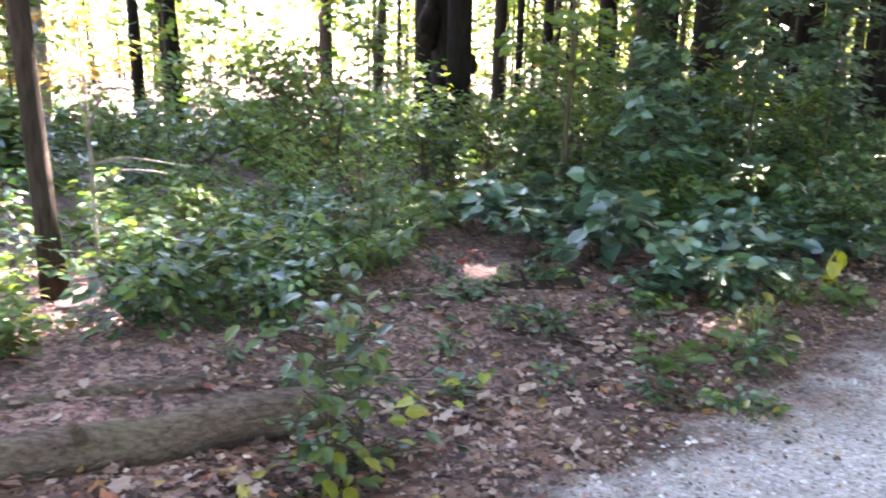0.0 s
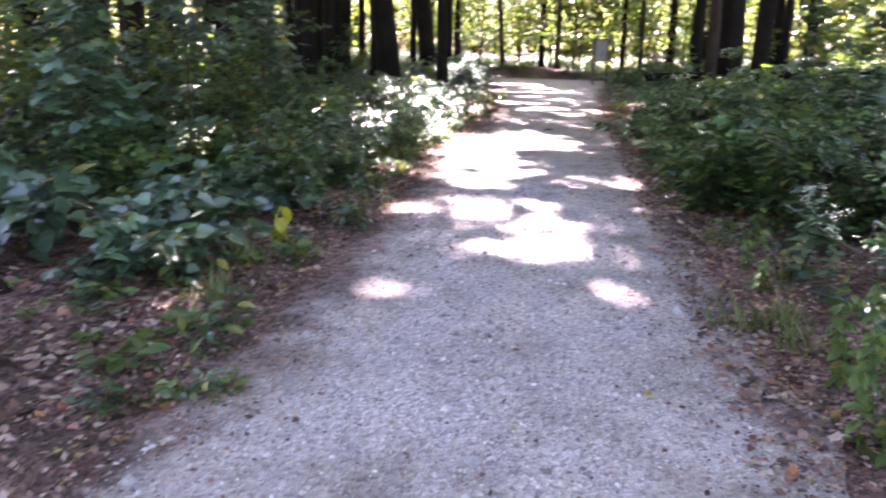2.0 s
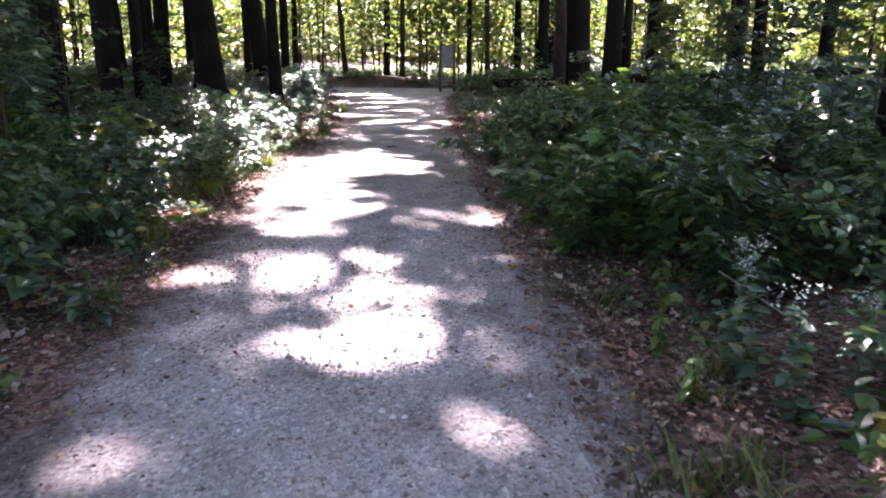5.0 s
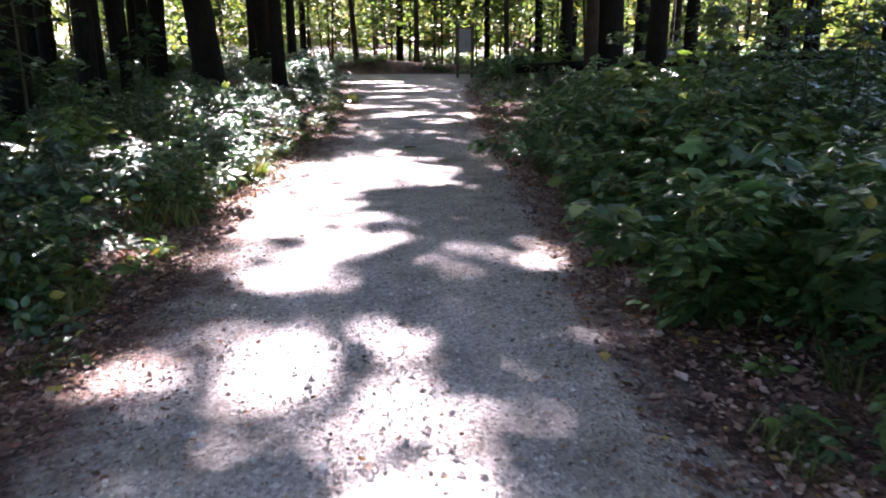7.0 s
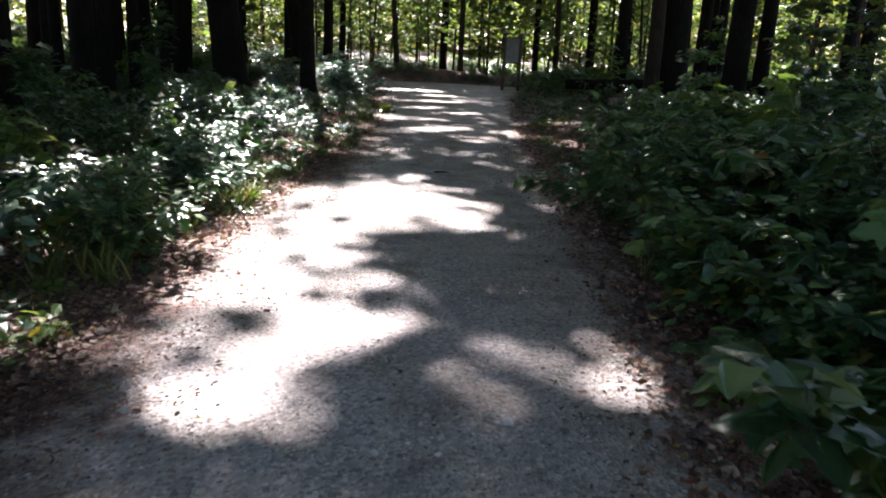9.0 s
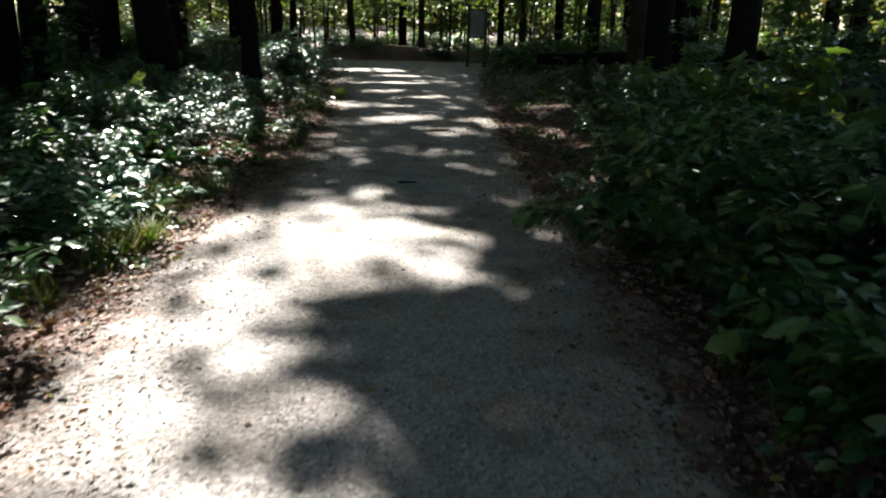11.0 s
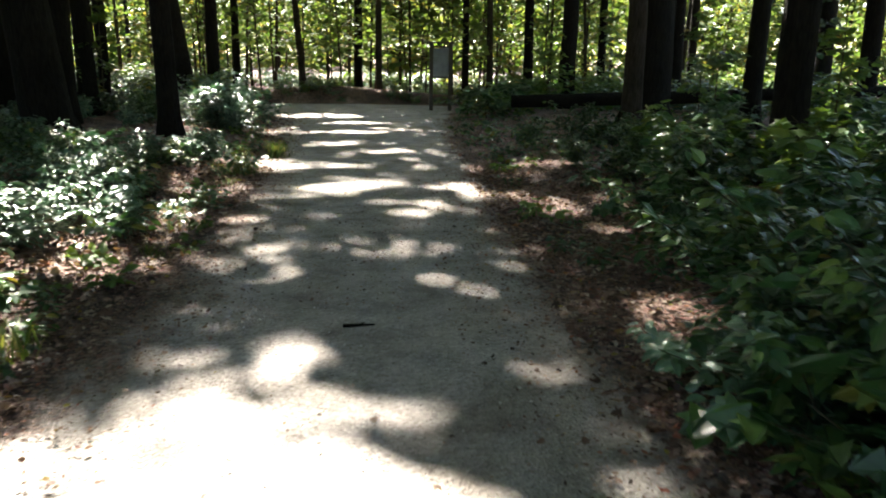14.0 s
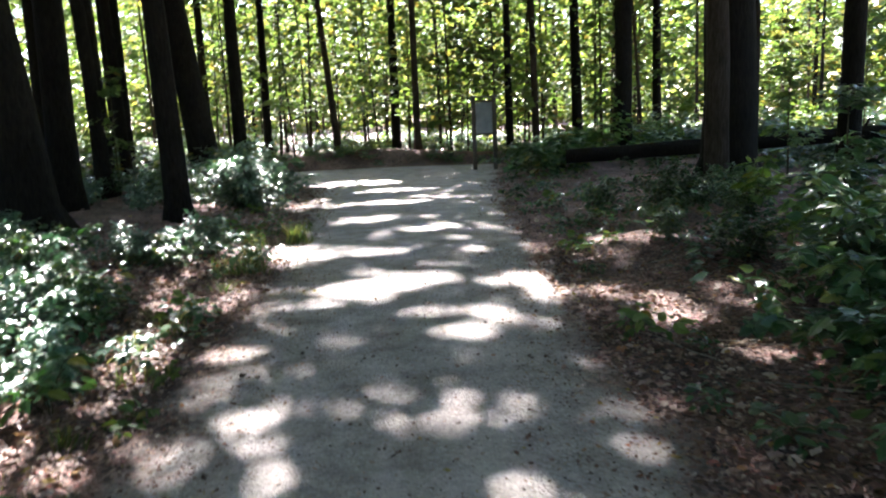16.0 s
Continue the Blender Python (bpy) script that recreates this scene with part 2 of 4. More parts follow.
SHAPES = {
    "curled": ([(0, 0, 0.02), (0.28, 0.26, 0.2), (0.7, 0.22, 0.16), (1, 0, 0.3), (0.7, -0.24, 0.12), (0.28, -0.28, 0.22), (0.5, 0, -0.02)], [(0, 6, 1), (6, 2, 1), (6, 3, 2), (6, 4, 3), (6, 5, 4), (0, 5, 6)]),
    "oval": ([(0, 0, 0), (0.1, 0.16, 0.03), (0.3, 0.28, 0.06), (0.54, 0.27, 0.05), (0.78, 0.15, 0.0), (1, 0, -0.1), (0.78, -0.15, 0.0), (0.54, -0.27, 0.05), (0.3, -0.28, 0.06), (0.1, -0.16, 0.03), (0.5, 0, 0.0)], [(0, 10, 2, 1), (10, 5, 4, 3), (10, 3, 2), (0, 9, 8, 10), (10, 7, 6, 5), (10, 8, 7)]),
    "heart": ([(0.05, 0, 0), (-0.03, 0.22, 0.03), (0.2, 0.4, 0.05), (0.6, 0.33, 0.02), (1, 0, -0.1), (0.6, -0.33, 0.02), (0.2, -0.4, 0.05), (-0.03, -0.22, 0.03)], [(0, 4, 3, 2, 1), (0, 7, 6, 5, 4)]),
    "maple": ([(0, 0, 0), (-0.05, 0.32, 0.02), (0.24, 0.3, 0.03), (0.42, 0.56, -0.03), (0.52, 0.24, 0.04), (0.7, 0.27, 0.0), (1, 0, -0.09), (0.7, -0.27, 0.0), (0.52, -0.24, 0.04), (0.42, -0.56, -0.03), (0.24, -0.3, 0.03), (-0.05, -0.32, 0.02)], [(0, 6, 5, 4, 3, 2, 1), (0, 11, 10, 9, 8, 7, 6)]),
    "diamond": ([(0, 0, 0), (0.45, 0.36, 0.08), (1, 0, -0.05), (0.45, -0.36, 0.08)], [(0, 2, 1), (0, 3, 2)]),
    "blade": ([(0, 0.03, 0), (0, -0.03, 0), (0.55, 0.022, 0.0), (0.55, -0.022, 0.0), (1, 0, -0.18)], [(0, 1, 3, 2), (2, 3, 4)]),
    "lance": ([(0, 0, 0), (0.35, 0.1, 0.02), (1, 0, -0.12), (0.35, -0.1, 0.02)], [(0, 2, 1), (0, 3, 2)]),
}


def unit(a):
    return a / np.maximum(np.linalg.norm(a, axis=1, keepdims=True), 1e-9)


def leaf_cloud(shape, pos, along, up, size):
    """Vertices and faces of many leaves."""
    tv, tf = SHAPES[shape]
    tv = np.array(tv)
    u = unit(np.asarray(along, float))
    v = unit(np.cross(up, u))
    w = np.cross(u, v)
    axes = np.stack([u, v, w], 1)
    verts = np.asarray(pos)[:, None, :] + np.asarray(size)[:, None, None] * np.einsum("kc,ncd->nkd", tv, axes)
    n, k = len(pos), len(tv)
    faces = [[i * k + j for j in f] for i in range(n) for f in tf]
    return verts.reshape(-1, 3), faces


def tube(points, radii, sides=6, cap=True):
    pts = np.asarray([tuple(p) for p in points], float)
    n = len(pts)
    tang = unit(np.gradient(pts, axis=0))
    ref = np.where(np.abs(tang[:, 2:3]) > 0.8, np.array([[1.0, 0, 0]]), np.array([[0, 0, 1.0]]))
    ref = np.repeat(ref[:1], n, 0)
    a = unit(np.cross(tang, ref))
    b = np.cross(tang, a)
    ang = np.linspace(0, 2 * np.pi, sides, endpoint=False)
    ring = np.cos(ang)[None, :, None] * a[:, None, :] + np.sin(ang)[None, :, None] * b[:, None, :]
    r = np.asarray(radii, float)
    r = r[:, None, None] if r.ndim == 1 else r[:, :, None]
    verts = (pts[:, None, :] + r * ring).reshape(-1, 3)
    faces = [[i * sides + j, i * sides + (j + 1) % sides, (i + 1) * sides + (j + 1) % sides, (i + 1) * sides + j] for i in range(n - 1) for j in range(sides)]
    if cap:
        faces.append(list(range(sides))[::-1])
        faces.append([(n - 1) * sides + j for j in range(sides)])
    return verts, faces


def merge(parts):
    verts, faces, k = [], [], 0
    for v, f in parts:
        verts.append(np.asarray(v))
        faces += [[i + k for i in q] for q in f]
        k += len(v)
    return np.concatenate(verts), faces


def arc(base, heading, length, rise, droop, n=6, wob=0.03):
    """A stem that leaves base, climbs and droops outward."""
    t = np.linspace(0, 1, n)
    out = length * (1 - rise) * t ** 1.4
    z = length * rise * t - droop * length * t ** 3
    pts = np.stack([base[0] + np.cos(heading) * out, base[1] + np.sin(heading) * out, base[2] + z], 1)
    pts[1:] += rng.normal(0, wob * length, (n - 1, 3)) * np.array([1, 1, 0.4])
    return pts


def along_line(pts, t):
    x = np.linspace(0, 1, len(pts))
    return np.stack([np.interp(t, x, pts[:, k]) for k in range(3)], 1)


def shrub(name, label, category, group, height, spread, stems, per_stem, leaf, size, mat, twig=0.35, start=0.25, droop=0.12, stem_mat=None, radius=0.006, every=6):
    """A many-stemmed plant: each stem carries side twigs with leaves held towards the light."""
    ob = thing(name, label, category, group)
    wood, pos, dirs = [], [], []
    for k in range(stems):
        h = rng.uniform(0, 2 * np.pi)
        ln = height * rng.uniform(0.7, 1.1)
        rise = np.clip(1 - spread / height * rng.uniform(0.2, 0.9), 0.35, 0.97)
        pts = arc((rng.normal(0, 0.05 * spread), rng.normal(0, 0.05 * spread), -0.03), h, ln / max(rise, 0.5), rise, droop * rng.uniform(0.3, 1.2))
        wood.append(tube(pts, np.linspace(radius, radius * 0.35, len(pts)), 4))
        t = rng.uniform(start, 1, per_stem)
        p = along_line(pts, t)
        a = rng.uniform(0, 2 * np.pi, per_stem)
        reach = twig * height * rng.uniform(0.05, 1, per_stem) * (1.15 - t)
        d = np.stack([np.cos(a), np.sin(a), rng.normal(0.05, 0.25, per_stem)], 1)
        pos.append(p + d * reach[:, None])
        dirs.append(d + np.array([0, 0, -0.25]))
        for i in range(0, per_stem, every):
            wood.append(tube([p[i], p[i] + d[i] * reach[i]], [radius * 0.4, radius * 0.2], 3, False))
    pos, dirs = np.concatenate(pos), np.concatenate(dirs)
    pos[:, 2] = np.maximum(pos[:, 2], 0.03)
    up = np.array([0, 0, 1]) + rng.normal(0, 0.38, pos.shape)
    v, f = leaf_cloud(leaf, pos, dirs, up, size * rng.uniform(0.6, 1.25, len(pos)))
    sv, sf = merge(wood)
    mesh_object("stem", sv, sf, stem_mat or STEM, ob)
    mesh_object("foliage", v, f, mat, ob)
    return ob


def scatter(protos, places, lo=0.8, hi=1.2, tilt=6):
    """Copies of prototypes at places (s, l[, scale]); the prototypes themselves take the first places."""
    used = set()
    for i, pl in enumerate(places):
        s, l = pl[:2]
        k = pl[2] if len(pl) > 2 else rng.uniform(lo, hi)
        ob = protos[i % len(protos)]
        m = Matrix.LocRotScale(on_ground(s, l, 0.01), Euler((radians(rng.normal(0, tilt)), radians(rng.normal(0, tilt)), rng.uniform(0, 6.28))), (k, k, k * rng.uniform(0.85, 1.15)))
        if id(ob) not in used:
            used.add(id(ob))
            ob.matrix_basis = m
        else:
            c = copy_thing(ob, Matrix.Identity(4))
            c.matrix_basis = m
    for ob in protos:
        if id(ob) not in used:
            for o in list(ob.children_recursive) + [ob]:
                bpy.data.objects.remove(o)


# ---- ground and trail ----
def spaced(fine0, fine1, step, reach):
    core = np.arange(fine0, fine1 + step / 2, step)
    out = fine1 + np.cumsum(step * 1.35 ** np.arange(1, 40))
    out = out[out < reach]
    inn = fine0 - np.cumsum(step * 1.35 ** np.arange(1, 40))
    inn = inn[inn > -reach]
    return np.concatenate([[-reach * 1.2], inn[::-1], core, out, [reach * 1.2]])


def build_ground():
    ss, ll = spaced(-5, 42, 0.3, 900), spaced(-9, 9, 0.3, 900)
    S, L = np.meshgrid(ss, ll, indexing="ij")
    Z = wave(S, L)
    inside = (L > np.interp(S, EDGE_S, EDGE_L)) & (L < np.interp(S, EDGE_S, EDGE_R)) & (S > -12) & (S < 35)
    near = (np.abs(S) < 60) & (np.abs(L) < 30)
    Z = Z - 0.03 * inside + np.where(near & ~inside, rng.normal(0, 0.012, Z.shape), 0)
    X, Y = AX * S + AY * L, AY * S - AX * L
    n, m = S.shape
    idx = np.arange(n * m).reshape(n, m)
    F = np.stack([idx[:-1, :-1], idx[:-1, 1:], idx[1:, 1:], idx[1:, :-1]], -1).reshape(-1, 4)
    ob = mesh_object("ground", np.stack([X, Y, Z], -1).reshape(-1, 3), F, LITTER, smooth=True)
    tagged(ob, "forest floor of dark soil and dry fallen leaves", "ground", kind="structure")


def build_trail():
    ss = np.concatenate([np.arange(-12, 26, 0.12), np.arange(26, 35.01, 0.3)])
    tt = np.linspace(0, 1, 31)
    lo = np.interp(ss, EDGE_S, EDGE_L) + np.array([0.16 * noise.noise((s * 0.9, 1.0, 0)) + 0.1 * noise.noise((s * 3.1, 5.0, 0)) for s in ss]) - 0.45
    hi = np.interp(ss, EDGE_S, EDGE_R) + np.array([0.16 * noise.noise((s * 0.9, 9.0, 0)) + 0.1 * noise.noise((s * 3.1, 7.0, 0)) for s in ss]) + 0.45
    verts, edge, earth = [], [], []
    for s, a, b in zip(ss, lo, hi):
        for t in tt:
            l = a + (b - a) * t
            crown = 0.035 * (1 - (2 * t - 1) ** 2) + 0.008 * noise.noise((s * 2.5, l * 2.5, 0)) + 0.012 * noise.noise((s * 0.7, l * 0.9, 3))
            lip = -0.05 if t in (0, 1) else 0.0
            verts.append(P(s, l, GROUND - 0.012 + crown + lip + (0.26 * math.exp(-((s - 36.5) / 1.1) ** 2))))
            earth.append(0.15 + 0.6 * min(max((s - 9) / 6, 0), 1) + 0.25 * noise.noise((s * 0.8, l * 1.3, 8)))
            edge.append(max(0.0, 1 - min(l - a, (b - l) * 1.25) / 1.05) * 0.8)
    n, m = len(ss), len(tt)
    idx = np.arange(n * m).reshape(n, m)
    F = np.stack([idx[:-1, :-1], idx[:-1, 1:], idx[1:, 1:], idx[1:, :-1]], -1).reshape(-1, 4)
    ob = mesh_object("path", [tuple(v) for v in verts], F, GRAVEL, smooth=True)
    ob.data.attributes.new("edge", "FLOAT", "POINT").data.foreach_set("value", edge)
    ob.data.attributes.new("earth", "FLOAT", "POINT").data.foreach_set("value", earth)
    tagged(ob, "grey gravel footpath with dry leaves along its edges", "path", kind="structure")


build_ground()
build_trail()

# ---- trees ----
# Openings cut in the overhead canopy to put sun on the path and the floor: s, l, half length, half width.
SUN_AT_START = [
    (0.80, -5.90, 0.70, 0.60), (1.40, -5.00, 0.60, 0.70), (3.60, -4.60, 0.25, 0.30), (4.16, -1.93, 0.14, 0.12), (4.48, -1.34, 0.27, 0.22), (4.58, -1.10, 0.14, 0.12),
    (4.80, -1.06, 0.14, 0.18), (5.15, 1.35, 0.08, 0.10), (6.08, -0.73, 0.10, 0.14), (6.20, -0.22, 0.30, 0.42), (6.52, 0.01, 0.20, 0.17), (6.67, -0.20, 0.20, 0.30),
    (6.82, -1.03, 0.15, 0.22), (7.10, -0.02, 0.20, 0.28), (7.27, -1.43, 0.19, 0.16), (7.34, -0.10, 0.18, 0.15), (7.35, -0.50, 0.18, 0.32), (7.50, -0.60, 0.18, 0.28),
    (7.65, -1.15, 0.22, 0.30), (7.74, -0.73, 0.24, 0.20), (7.85, 0.90, 0.16, 0.13),
]
SUN_ON_FIRST_RISE = [
    (8.10, -0.83, 0.12, 0.16), (8.65, -0.65, 0.18, 0.28), (8.80, -1.00, 0.30, 0.25), (9.15, 0.26, 0.12, 0.20), (9.20, -1.15, 0.42, 0.38), (9.45, 0.60, 0.19, 0.16),
    (9.70, -0.75, 0.46, 0.40), (10.40, -1.30, 0.96, 0.64), (11.20, -1.20, 0.70, 0.50), (11.66, -1.63, 0.36, 0.30), (11.90, -1.10, 0.80, 0.60), (12.50, -0.20, 0.35, 0.35),
    (12.80, -0.90, 0.93, 0.87), (13.10, -1.60, 0.60, 0.50), (13.10, -0.30, 0.40, 0.50), (13.51, -1.31, 0.36, 0.30), (13.85, -0.95, 0.18, 0.45), (13.87, -0.24, 0.16, 0.30),
    (14.10, -0.60, 0.15, 0.26), (14.21, -0.48, 0.14, 0.12), (14.24, -0.83, 0.18, 0.15),
]
SUN_ON_BRIGHT_STRETCH = [
    (14.26, -1.12, 0.26, 0.21), (14.60, -2.20, 0.60, 0.40), (14.60, -0.62, 0.17, 0.22), (14.70, 1.28, 0.08, 0.09), (14.79, 1.35, 0.08, 0.07), (14.92, 1.67, 0.11, 0.09),
    (15.15, -1.20, 0.17, 0.19), (15.20, 1.33, 0.08, 0.06), (15.60, 1.30, 0.09, 0.09), (15.90, -1.25, 0.15, 0.19), (15.94, -0.74, 0.14, 0.12), (16.01, 0.12, 0.13, 0.11),
    (16.14, -1.42, 0.17, 0.14), (16.50, -0.75, 0.16, 0.23), (16.56, 0.70, 0.08, 0.06), (16.60, 0.15, 0.16, 0.16), (16.64, -2.06, 0.25, 0.25), (16.70, 0.78, 0.15, 0.15),
    (16.81, -1.24, 0.18, 0.15), (16.81, 0.69, 0.08, 0.07), (17.30, -1.20, 0.19, 0.19),
]
SUN_ON_DARK_STRETCH = [
    (17.84, 0.13, 0.18, 0.15), (17.98, -2.18, 0.16, 0.13), (18.03, 0.08, 0.11, 0.09), (18.09, 1.47, 0.18, 0.15), (18.20, 0.16, 0.19, 0.19), (18.40, 1.65, 0.35, 0.30),
    (18.93, 0.98, 0.18, 0.15), (18.96, 1.63, 0.19, 0.16), (19.00, -1.95, 0.40, 0.30), (19.20, -1.00, 0.38, 0.38), (19.30, 0.56, 0.14, 0.11), (19.55, 0.66, 0.19, 0.22),
    (19.60, -0.45, 0.40, 0.40), (20.80, 1.90, 0.30, 0.50), (21.30, -0.80, 0.20, 0.50), (22.90, -0.10, 0.35, 0.60), (24.00, -1.00, 0.30, 0.60), (26.10, -1.10, 0.50, 0.90),
    (26.70, -0.15, 0.40, 0.50), (28.40, -1.00, 0.45, 0.90), (30.40, -2.00, 0.90, 1.30),
]
# openings that light the bushes: s, l, half width
SUN_ON_GLADE_BUSHES = [
    (0.6, -5.6, 0.60), (1.3, -7.5, 1.20), (1.4, -5.1, 0.75), (2.3, -4.7, 0.40), (2.4, -6.2, 0.60), (3.2, -6.0, 0.50),
    (4.1, 1.6, 0.13), (4.6, -3.9, 0.35), (4.7, -7.4, 0.55), (5.0, 1.4, 0.16), (5.0, -2.3, 0.22), (5.2, -6.3, 0.55),
    (5.3, 1.7, 0.14), (6.2, -2.8, 0.36), (6.8, -5.4, 0.45), (6.9, -6.6, 0.55), (8.0, -3.9, 0.52), (8.1, -1.8, 0.20),
    (8.9, -2.5, 0.25), (9.9, -3.1, 0.30), (9.9, -2.1, 0.50), (10.7, -3.3, 0.57),
]
SUN_ON_BUSHES = [
    (11.1, -2.6, 0.40), (11.5, -1.9, 0.63), (11.7, -2.8, 0.62), (12.7, -2.6, 0.59), (12.8, -2.0, 0.40), (13.8, -2.6, 0.75),
    (14.0, 3.4, 0.35), (14.7, -7.5, 0.30), (15.5, -2.9, 0.93), (16.4, -2.3, 0.49), (17.0, 3.2, 0.20), (17.2, -3.0, 0.89),
    (17.2, -2.1, 0.25), (17.5, 2.0, 0.18), (17.8, 4.0, 0.50), (18.0, -2.5, 0.67), (19.2, -3.3, 0.95), (19.7, 5.0, 0.40),
    (20.0, 3.4, 0.45), (20.6, -2.9, 0.69), (21.9, -2.1, 0.60), (27.0, -3.6, 1.73),
]
GAPS = [(*g, 0.0) for g in SUN_AT_START + SUN_ON_FIRST_RISE + SUN_ON_BRIGHT_STRETCH + SUN_ON_DARK_STRETCH] + [(s, l, r, r, 0.6 if s > 3.5 else 1.0) for s, l, r in SUN_ON_GLADE_BUSHES + SUN_ON_BUSHES]
GAP = np.array(GAPS)
SUN_S = (AX * SUN.x + AY * SUN.y) / SUN.z
SUN_L = (AY * SUN.x - AX * SUN.y) / SUN.z


def lets_sun_in(pos):
    """Which of the places (n, 3) stand between the sun and an opening."""
    s, l = sl(pos[:, 0], pos[:, 1])
    hit = np.zeros(len(pos), bool)
    h0 = pos[:, 2] - GROUND
    fs, fl = s - SUN_S * h0, l - SUN_L * h0
    ragged = rng.uniform(0.5, 2.0, len(pos)) * np.clip(1.1 + 1.5 * np.array([noise.noise((a * 2.4, b * 3.0, 4.0)) + 0.9 * noise.noise((a * 6.5, b * 6.5, 2.0)) for a, b in zip(fs, fl)]), 0.1, 2.3)
    pin = np.array([noise.noise((a * 2.3, b * 2.3, 9.0)) for a, b in zip(fs, fl)])
    hit |= (pin > 0.33) & (fs > 7.5) & (fl < 0.7) & (rng.uniform(0, 1, len(pos)) < 0.8)
    for gs, gl, a, b, z in GAP:
        h = pos[:, 2] - z
        hit |= ((s - SUN_S * h - gs) / (a + 0.04)) ** 2 + ((l - SUN_L * h - gl) / (b + 0.04)) ** 2 < ragged
    return hit


def trunk_mesh(height, dia, lean=(0, 0), sides=12, wob=0.02, flare=1.5, n=14):
    t = np.linspace(0, 1, n) ** 1.3
    pts = np.stack([lean[0] * t * height, lean[1] * t * height, t * height - 0.15], 1)
    pts[1:, :2] += np.cumsum(rng.normal(0, wob, (n - 1, 2)), 0) * dia
    z = t * height
    r = dia / 2 * (1 - 0.75 * t) * (1 + (flare - 1) * np.exp(-z / 0.22))
    ang = np.linspace(0, 2 * np.pi, sides, endpoint=False)
    ribs = 1 + 0.05 * np.sin(5 * ang + rng.uniform(0, 6))[None, :] + 0.16 * np.exp(-z / 0.3)[:, None] * np.sin(4 * ang + rng.uniform(0, 6))[None, :] + rng.normal(0, 0.02, (n, sides))
    v, f = tube(pts, r[:, None] * ribs, sides)
    return v, f, pts


def tree(name, label, s, l, dia, height=15.0, lean=(0, 0), crown=None, mat=None, leaf_mat=None, limbs=6, group="forest trees", opened=True, sides=12, leaf_size=0.36):
    """A forest tree: flared trunk, limbs, and a crown of leaf sprays (low, high, radius, leaves)."""
    ob = thing(name, label, "tree", group)
    base = on_ground(s, l)
    ob.location = base
    v, f, pts = trunk_mesh(height, dia, lean, sides)
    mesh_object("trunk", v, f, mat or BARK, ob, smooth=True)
    low, high, radius, count = crown or (7.0, height, 4.2, 3200)
    pos, dirs = [], []
    for k in range(limbs):
        z = low + (height * 0.92 - low) * (k + rng.uniform(0, 0.8)) / limbs
        start = along_line(pts, np.array([(max(z, 0.3) / height) ** (1 / 1.3)]))[0]
        h, ln = rng.uniform(0, 6.28), radius * rng.uniform(0.65, 1.1)
        ps = arc(start, h, ln * 1.15, 0.35, 0.05, 6, 0.03)
        lv, lf = tube(ps, np.linspace(dia * 0.16 + 0.01, 0.012, 6), 5)
        mesh_object("limb", lv, lf, mat or BARK, ob, smooth=True)
        n = count // limbs
        c = along_line(ps, rng.uniform(0.25, 1.05, max(n // 9, 1)))
        c = c + rng.normal(0, 0.16 * radius, c.shape) * np.array([1, 1, 0.6])
        q = np.repeat(c, 9, 0)
        q = q + rng.normal(0, 0.28, q.shape) * np.array([1, 1, 0.55])
        pos.append(q)
    pos = np.concatenate(pos)
    CROWNS.append([ob, np.array(base), pos, leaf_size, leaf_mat or CANOPY, opened])
    return ob


CROWNS = []


def shade_from(pos):
    """The cells of the floor that lie in the shade of leaves at pos."""
    s, l = sl(pos[:, 0], pos[:, 1])
    h = pos[:, 2] - GROUND
    return np.floor((s - SUN_S * h - FLOOR_S[0]) / CELL).astype(int), np.floor((l - SUN_L * h - FLOOR_L[0]) / CELL).astype(int)


CELL, FLOOR_S, FLOOR_L = 0.22, (-3.0, 36.0), (-13.0, 11.0)


